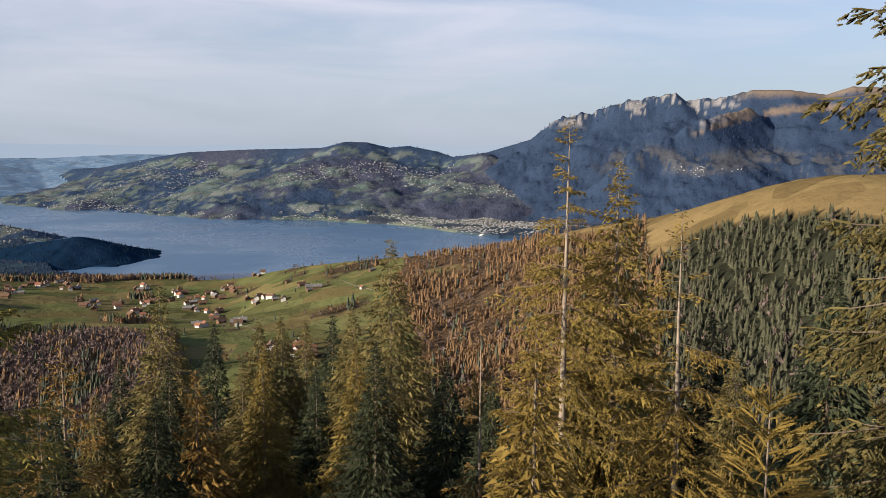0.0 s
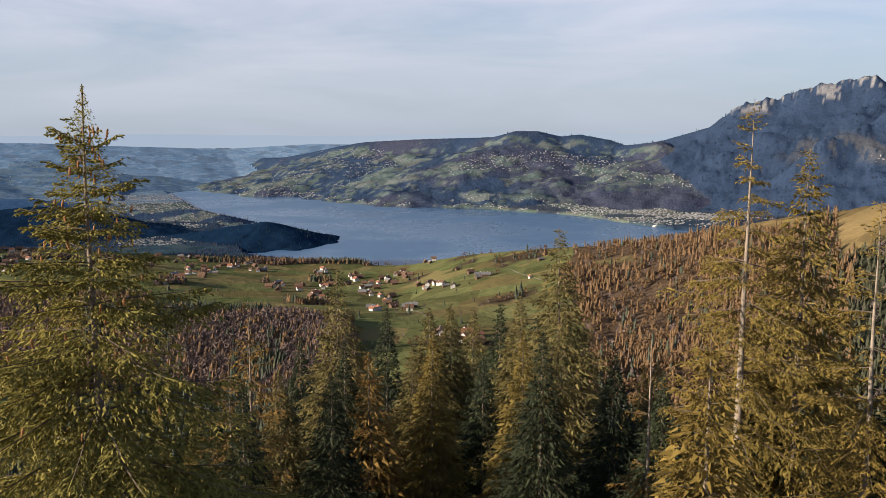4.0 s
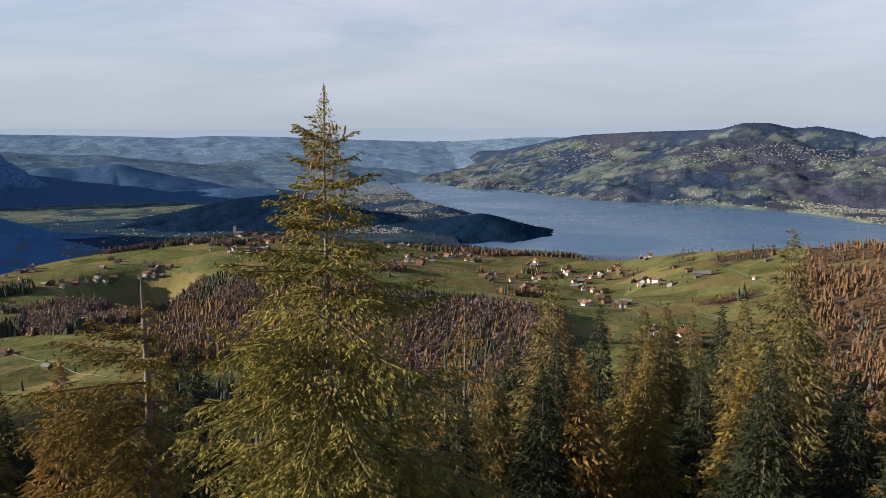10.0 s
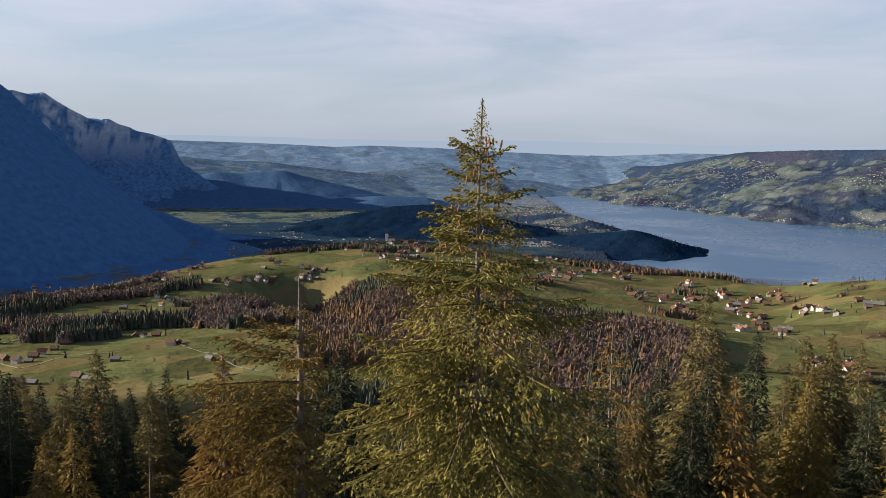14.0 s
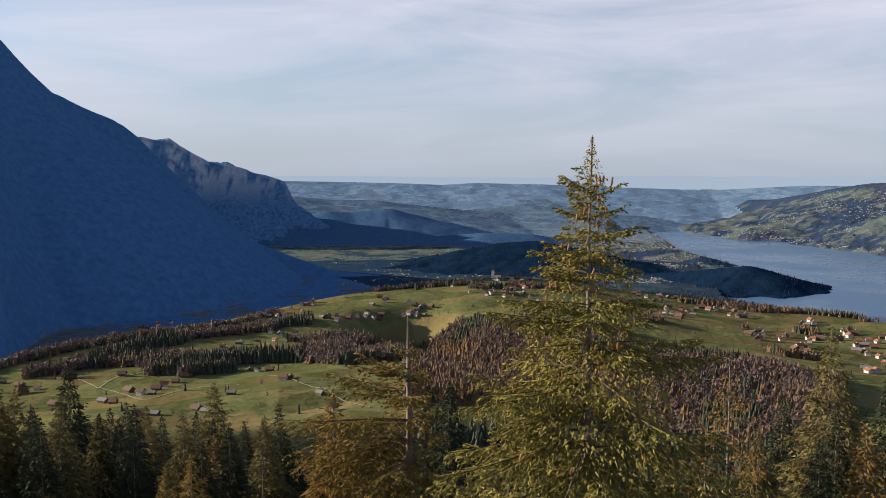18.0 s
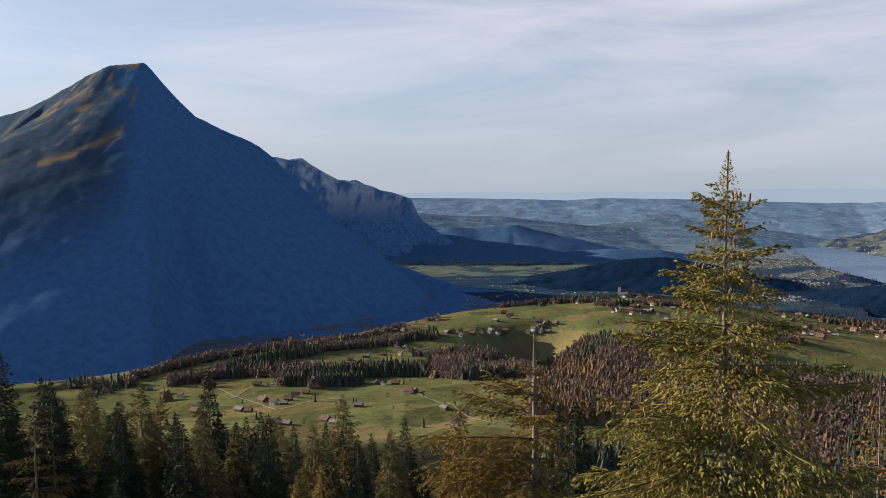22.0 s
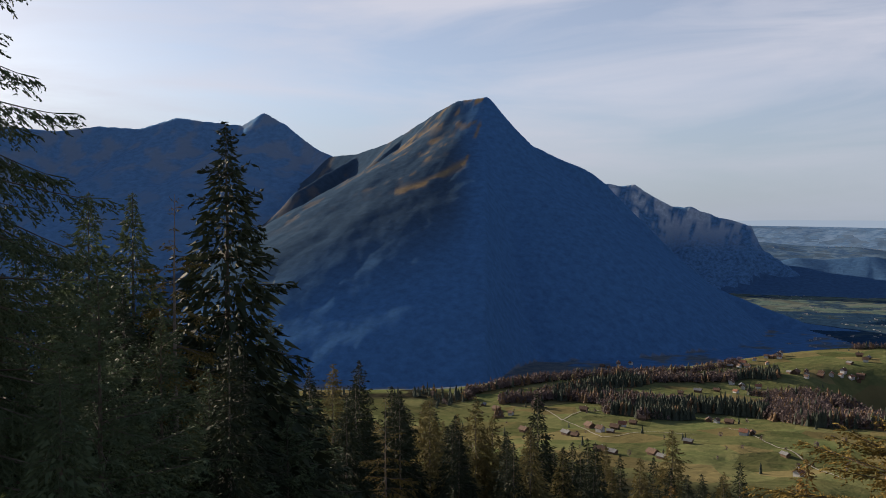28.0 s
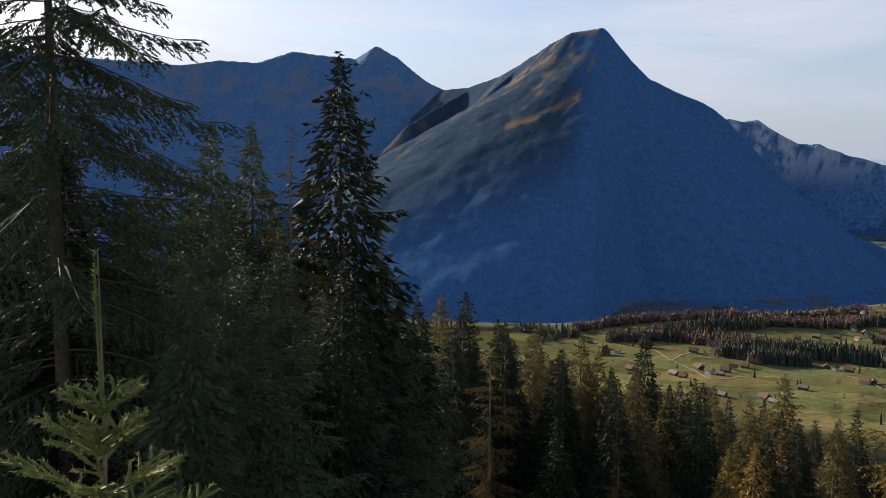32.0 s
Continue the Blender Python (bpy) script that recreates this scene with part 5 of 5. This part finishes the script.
def house_meshes(wall_mat, roof_mat, w=6.0, d=5.0, h=3.2, rise=1.9, eave=0.7):
    x, y = w / 2, d / 2
    v = [(-x, -y, -1.5), (x, -y, -1.5), (x, y, -1.5), (-x, y, -1.5), (-x, -y, h), (x, -y, h), (x, y, h), (-x, y, h), (-x, 0, h + rise), (x, 0, h + rise)]
    bm = bmesh.new()
    vs = [bm.verts.new(p) for p in v]
    for f in ((0, 1, 5, 4), (2, 3, 7, 6), (1, 2, 6, 9, 5), (3, 0, 4, 8, 7), (3, 2, 1, 0)):
        bm.faces.new([vs[i] for i in f])
    wall = bpy.data.meshes.new("wall")
    bm.to_mesh(wall)
    bm.free()
    wall.materials.append(wall_mat)
    slope, t = rise / y, 0.22
    bm = bmesh.new()
    for s in (-1, 1):
        ye, ze = s * (y + eave), h - slope * eave
        ring = [(-x - eave, 0, h + rise + 0.03), (x + eave, 0, h + rise + 0.03), (x + eave, ye, ze + 0.03), (-x - eave, ye, ze + 0.03)]
        lo = [bm.verts.new(p) for p in ring]
        hi = [bm.verts.new((p[0], p[1], p[2] + t)) for p in ring]
        bm.faces.new(lo)
        bm.faces.new(hi)
        for i in range(4):
            bm.faces.new((lo[i], lo[(i + 1) % 4], hi[(i + 1) % 4], hi[i]))
    bmesh.ops.recalc_face_normals(bm, faces=bm.faces)
    roof = bpy.data.meshes.new("roof")
    bm.to_mesh(roof)
    bm.free()
    roof.materials.append(roof_mat)
    bm = bmesh.new()
    bmesh.ops.create_cube(bm, size=1.0, matrix=Matrix.Translation((w * 0.2, 0.6, h + rise + 0.1)) @ Matrix.Diagonal((0.5, 0.5, 1.3, 1)))
    chimney = bpy.data.meshes.new("chimney")
    bm.to_mesh(chimney)
    bm.free()
    chimney.materials.append(M_PLASTER)
    return wall, roof, chimney


M_PLASTER = plain("pale_plaster", (0.36, 0.35, 0.34), (0.50, 0.49, 0.47), 0.6, 0.85)
M_TIMBER = plain("dark_timber", (0.075, 0.048, 0.033), (0.13, 0.085, 0.055), 0.8, 0.85)
M_TILE_RED = plain("red_roof_tiles", (0.17, 0.075, 0.045), (0.25, 0.115, 0.07), 0.9, 0.8)
M_TILE_BROWN = plain("brown_roof_tiles", (0.085, 0.052, 0.036), (0.150, 0.088, 0.056), 0.9, 0.8)
M_TILE_GREY = plain("grey_roof", (0.12, 0.118, 0.12), (0.19, 0.185, 0.185), 0.9, 0.7)
KINDS = [(house_meshes(M_PLASTER, M_TILE_RED), "white house with red tiled roof"), (house_meshes(M_TIMBER, M_TILE_BROWN, 7.0, 5.5, 3.0, 2.0, 1.0), "dark timber chalet with brown roof"),
         (house_meshes(M_TIMBER, M_TILE_GREY, 8.0, 5.0, 2.8, 1.6, 0.8), "long timber barn with grey roof"), (house_meshes(M_PLASTER, M_TILE_BROWN, 5.5, 5.0, 3.6, 1.9, 0.8), "pale house with brown roof")]


def on_ray(az, el):
    """Where a line of sight at this heading and height angle meets the land."""
    r = np.arange(330.0, 1320.0, 3.0)
    z, _, _ = lie(np.full(len(r), az), r)
    k = np.argmax(z > r * math.tan(radians(el)) + EYE_Z)
    return float(r[k]) if k else 0.0


def put_house(kind, az, r, turn, size, where):
    meshes, words = KINDS[kind]
    x, y = r * math.sin(radians(az)), r * math.cos(radians(az))
    root = new("house")
    wall, roof, chimney = meshes
    part("wall", wall, root)
    part("chimney", chimney, part("roof", roof, root))
    root.matrix_basis = pose(x, y, height(x, y), 0, 0, turn) @ Matrix.Diagonal((size, size, size, 1))
    tagged(root, words + ", " + where, "house", "houses of the valley")


FARMS = [(-35.9, -12.5, 1), (-35.5, -13.6, 1), (-34.8, -13.8, 3), (-33.8, -13.6, 1), (-33.3, -13.4, 0), (-32.6, -13.2, 1), (-32, -12.9, 1), (-34.1, -13.85, 2), (-37.1, -14.1, 2), (-36.5, -14.2, 1), (-34.8, -15.1, 1), 
         (-34, -15.2, 2), (-31.3, -15.1, 1), (-30.7, -15.3, 2), (-27.7, -12.75, 1), (-27.2, -12.8, 3), (-26.4, -12.8, 1), (-25, -13.35, 1), (-25.5, -13.45, 0), (-23, -14.6, 2), (-22.2, -15.6, 0), (-29, -14.2, 2), 
         (-40, -14, 1), (-40.9, -12.9, 3), (-41.9, -12.6, 1), (-42.8, -12.3, 2), (-29.5, -11.1, 1), (-28.4, -10.9, 2), (-27.2, -10.8, 1), (-30.2, -10, 3), (-29.1, -9.7, 1), (-24.9, -8.7, 0), (-23.7, -8.4, 1), 
         (-21.8, -9.2, 1), (-26.4, -9.2, 2),
         (17.8, -13.6, 3), (20.8, -13.6, 0), (20.1, -14.0, 3), (19.2, -9.0, 1), (20.7, -9.6, 2), (24.3, -9.5, 0), (28.3, -7.2, 2), (16.9, -10.3, 0), (25.0, -8.3, 2)]


def build_tracks():
    """Narrow gravel tracks between the farms, laid on the meadow."""
    m = plain("pale_gravel", (0.18, 0.165, 0.13), (0.26, 0.24, 0.19), 0.5, 0.95)
    for line in (((-26.5, -13.1), (-24.2, -13.7), (-21.9, -14.8), (-19.5, -15.5)), ((-38.6, -12.5), (-37.4, -13.1), (-36.1, -12.6), (-34.7, -12.4)), ((-37.4, -13.1), (-34.7, -14.1), (-31.5, -13.7), (-28.5, -13.6)),
                 ((18.0, -9.9), (20.5, -9.2), (23.0, -9.0), (25.0, -9.6)), ((6.0, -10.6), (9.0, -10.9), (13.0, -11.3), (17.0, -12.3))):
        a = np.linspace(0, len(line) - 1, 14 * (len(line) - 1) + 1)
        knots = [(az, on_ray(az, el)) for az, el in line]
        az = np.interp(a, range(len(line)), [k[0] for k in knots])
        r = np.interp(a, range(len(line)), [k[1] for k in knots]) + 4 * np.sin(a * 4.1)
        x, y = r * np.sin(np.radians(az)), r * np.cos(np.radians(az))
        nx, ny = np.gradient(y), -np.gradient(x)
        n = np.hypot(nx, ny)
        rows = []
        for off in (-0.45, 0.45):
            px, py = x + off * nx / n, y + off * ny / n
            rows.append(np.stack([px, py, [height(u, v) + 0.35 for u, v in zip(px, py)]], 1))
        k = len(x)
        i = np.arange(k - 1)
        me = mesh_of("path", np.concatenate(rows), np.stack([i, i + 1, i + 1 + k, i + k], 1), m)
        tagged(new("path", me), "narrow pale gravel track across the meadow", "path", kind="structure")


build_tracks()


# groups of houses in the village: heading and height angle of their middles
HAMLETS = [(0.55, -8.83), (2.28, -8.97), (3.4, -8.47), (5.84, -8.84), (6.99, -9.91), (8.29, -10.11), (9.71, -9.05), (9.26, -10.7), (10.13, -10.12), (11.87, -9.64), (12.64, -10.42), (13.31, -10.0), (14.15, -9.68), (15.33, -9.34), (16.85, -10.25), (13.07, -11.73), (14.44, -11.62), (16.0, -11.67), (14.39, -10.88), (17.33, -8.57), (20.46, -9.43), (17.95, -13.58), (19.62, -13.68), (20.45, -14.18)]


def build_houses():
    rng = np.random.default_rng(21)
    for az, el, kind in FARMS:
        r = on_ray(az, el)
        if r > 340:
            put_house(kind, az, r, rng.uniform(-25, 25) + (0 if rng.random() < 0.7 else 90), rng.uniform(0.55, 0.8), "on the meadow")
    places = [(-15.5, -8.3, -6.6, -7.8, 56, "by the church"), (-24, -16, -7.4, -9.6, 34, "on the hillside"), (-3, 6, -7.4, -9.4, 28, "among fields"), (-34, -23, -9.0, -11.0, 20, "on the hillside"),
              (-7, 2, -7.3, -8.6, 14, "among fields"), (17, 25, -8.6, -10.5, 6, "on the hillside")]
    done = []
    for k, (ca, ce) in enumerate(HAMLETS):
        for _ in range(6 if 3 < k < 14 else 3):
            az = ca + rng.normal() * 0.38
            r = on_ray(az, ce + rng.normal() * 0.13)
            x, y = r * math.sin(radians(az)), r * math.cos(radians(az))
            if r < 340 or any((x - p) ** 2 + (y - q) ** 2 < 36 for p, q in done):
                continue
            done.append((x, y))
            put_house(int(rng.choice([0, 1, 2, 3], p=[0.25, 0.35, 0.15, 0.25])), az, r, rng.uniform(-30, 30) + (0 if rng.random() < 0.6 else 90), rng.uniform(0.8, 1.15), "in the lakeside village")
    for a0, a1, e0, e1, count, where in places:
        k = tries = 0
        while k < count and tries < 1500:
            tries += 1
            if k % 6 == 0 or tries > 300:
                ca, ce = rng.uniform(a0, a1), rng.uniform(e1, e0)
            az = ca + rng.normal() * 0.7
            r = on_ray(az, ce + rng.normal() * 0.16)
            x, y = r * math.sin(radians(az)), r * math.cos(radians(az))
            if r < 340 or any((x - p) ** 2 + (y - q) ** 2 < 30 for p, q in done):
                continue
            done.append((x, y))
            put_house(int(rng.choice([0, 1, 2, 3], p=[0.15, 0.45, 0.16, 0.24])), az, r, rng.uniform(-30, 30) + (0 if rng.random() < 0.6 else 90), rng.uniform(0.7, 1.02) * (0.95 if r > 900 else 1.0), where)
            k += 1


build_houses()


M_WHITE = plain("white_lime_wash", (0.62, 0.61, 0.60), (0.76, 0.75, 0.73), 0.8, 0.85)


def build_church():
    az, r = -10.64, 1225
    x, y = r * math.sin(radians(az)), r * math.cos(radians(az))
    root = new("church")
    wall, roof, _ = house_meshes(M_WHITE, M_TILE_BROWN, 11, 6, 4.5, 3.0, 0.5)
    part("nave_wall", wall, root)
    part("nave_roof", roof, root)
    bm = bmesh.new()
    bmesh.ops.create_cube(bm, size=1.0, matrix=Matrix.Translation((-6.4, 0, 4.5)) @ Matrix.Diagonal((3.2, 3.2, 13, 1)))
    me = bpy.data.meshes.new("tower")
    bm.to_mesh(me)
    bm.free()
    me.materials.append(M_WHITE)
    part("tower", me, root, "white square tower")
    bm = bmesh.new()
    bmesh.ops.create_cone(bm, cap_ends=True, segments=4, radius1=2.7, radius2=0.05, depth=7.0, matrix=Matrix.Translation((-6.4, 0, 14.5)) @ Matrix.Rotation(radians(45), 4, "Z"))
    me = bpy.data.meshes.new("spire")
    bm.to_mesh(me)
    bm.free()
    me.materials.append(M_TILE_BROWN)
    part("spire", me, root, "pointed brown spire")
    root.matrix_basis = pose(x, y, height(x, y), 0, 0, 42)
    tagged(root, "white village church with a pointed tower on the hill", "church")


build_church()


def build_ferry():
    """A white lake ferry close to the far landing."""
    az = 32.71
    r = (EYE_Z - LAKE_Z) / math.tan(radians(5.81))
    root = new("ferry")
    bm = bmesh.new()
    ring = [(-9, -1.6), (6, -1.8), (10.5, 0), (6, 1.8), (-9, 1.6)]
    lo = [bm.verts.new((x * 0.94, y * 0.8, -0.5)) for x, y in ring]
    hi = [bm.verts.new((x, y, 1.5)) for x, y in ring]
    bm.faces.new(lo[::-1])
    bm.faces.new(hi)
    for i in range(5):
        bm.faces.new((lo[i], lo[(i + 1) % 5], hi[(i + 1) % 5], hi[i]))
    me = bpy.data.meshes.new("hull")
    bm.to_mesh(me)
    bm.free()
    me.materials.append(M_WHITE)
    part("hull", me, root)
    for name, x, lx, ly, z0, h in (("lower_deck", -1.0, 13.0, 2.8, 1.5, 1.6), ("upper_deck", -1.5, 9.0, 2.4, 3.1, 1.4), ("wheelhouse", 2.0, 2.0, 1.8, 4.5, 1.2)):
        bm = bmesh.new()
        bmesh.ops.create_cube(bm, size=1.0, matrix=Matrix.Translation((x, 0, z0 + h / 2)) @ Matrix.Diagonal((lx, ly, h, 1)))
        bmesh.ops.bevel(bm, geom=bm.edges[:], offset=0.12, segments=1, affect="EDGES")
        me = bpy.data.meshes.new(name)
        bm.to_mesh(me)
        bm.free()
        me.materials.append(M_WHITE)
        part(name, me, root)
    root.matrix_basis = pose(r * math.sin(radians(az)), r * math.cos(radians(az)), LAKE_Z, 0, 0, -20)
    tagged(root, "white passenger ferry on the lake near the shore", "ship")


build_ferry()


# far walls dimmed and slightly blued, as if hazed
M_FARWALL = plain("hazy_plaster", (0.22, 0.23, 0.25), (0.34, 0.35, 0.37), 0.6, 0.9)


def build_far_towns():
    """Towns along the far shore, on the slopes and on the plain."""
    rng, az, r, z, cover, owner = scatter(31, 130000, -24, 50, 1500, 4600)
    x, y = r * np.sin(np.radians(az)), r * np.cos(np.radians(az))
    dense = fbm(x, y, 260, 3, 91)
    up = z - LAKE_Z
    hills = (owner == LABELS.index("lakeside_hills")) | (owner == LABELS.index("rocky_range")) | (owner == 0)
    p = np.where(hills, np.where(up < 14, 0.85, np.where(up < 170, 0.65 * step(0.47, 0.62, dense), 0)), 0) * (r > 1700)
    p = np.where((r > 3300) & (az < 8), 0.3 * step(0.42, 0.6, dense) * (owner != LABELS.index("plateau_hills")), p)
    p = np.where(owner == LABELS.index("town_spit"), 0.75, p)
    p = np.where((az < -4) & (r < 3600), 0.12 * step(0.5, 0.6, dense) * (owner == 0), p)
    keep = (rng.random(len(r)) < p * np.where(r > 3000, 0.7, 0.5)) & (up > 2.0) & ((cover[:, 0] < 0.8) | (r > 3000))
    idx = np.nonzero(keep)[0][:13000]
    n = len(idx)
    w, d, h, rise = 7.0, 5.5, 2.2, 1.0
    tv = np.array([(-w, -d, -2), (w, -d, -2), (w, d, -2), (-w, d, -2), (-w, -d, h), (w, -d, h), (w, d, h), (-w, d, h), (-w, 0, h + rise * 1.5), (w, 0, h + rise * 1.5)]) * np.array([0.5, 0.5, 1])
    walls = np.array([(0, 1, 5), (0, 5, 4), (2, 3, 7), (2, 7, 6), (1, 2, 6), (1, 6, 5), (5, 6, 9), (3, 0, 4), (3, 4, 7), (7, 4, 8)])
    roofs = np.array([(4, 5, 9), (4, 9, 8), (6, 7, 8), (6, 8, 9)])
    tf = np.concatenate([walls, roofs])
    a = rng.uniform(-0.5, 0.5, n)
    size = rng.uniform(0.32, 0.68, n)
    c, s = np.cos(a)[:, None], np.sin(a)[:, None]
    v = np.stack([x[idx][:, None] + size[:, None] * (tv[:, 0] * c - tv[:, 1] * s), y[idx][:, None] + size[:, None] * (tv[:, 0] * s + tv[:, 1] * c), z[idx][:, None] + size[:, None] * tv[:, 2]], -1)
    f = (tf[None] + (np.arange(n) * len(tv))[:, None, None]).reshape(-1, 3)
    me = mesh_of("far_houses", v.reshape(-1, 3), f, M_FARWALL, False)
    me.materials.append(M_TILE_GREY)
    slot = np.tile(np.array([0] * len(walls) + [1] * len(roofs), np.int32), n)
    me.polygons.foreach_set("material_index", slot)
    tagged(new("far_houses", me), "pale houses of lakeside towns far away", "houses", kind="stuff")


build_far_towns()


def build_backdrop():
    """The last faint ridge under the sky, made to glow as if hazed."""
    az = np.linspace(-60, 60, 240)
    el = 0.02 + 0.55 * fbm(az * 10, az * 0, 110, 4, 77)
    r = 4930.0
    a = np.radians(az)
    lo = np.stack([r * np.sin(a), r * np.cos(a), np.full(len(a), -330.0)], 1)
    hi = np.stack([r * np.sin(a), r * np.cos(a), r * np.tan(np.radians(el)) + EYE_Z], 1)
    n = len(a)
    i = np.arange(n - 1)
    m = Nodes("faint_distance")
    # pale blue glow in place of haze-lit air
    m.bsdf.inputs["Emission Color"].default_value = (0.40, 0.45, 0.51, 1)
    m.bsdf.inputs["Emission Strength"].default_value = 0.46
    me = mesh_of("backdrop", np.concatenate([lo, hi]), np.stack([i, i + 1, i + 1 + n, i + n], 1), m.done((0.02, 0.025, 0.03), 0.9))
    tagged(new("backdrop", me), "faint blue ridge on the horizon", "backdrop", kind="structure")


build_backdrop()
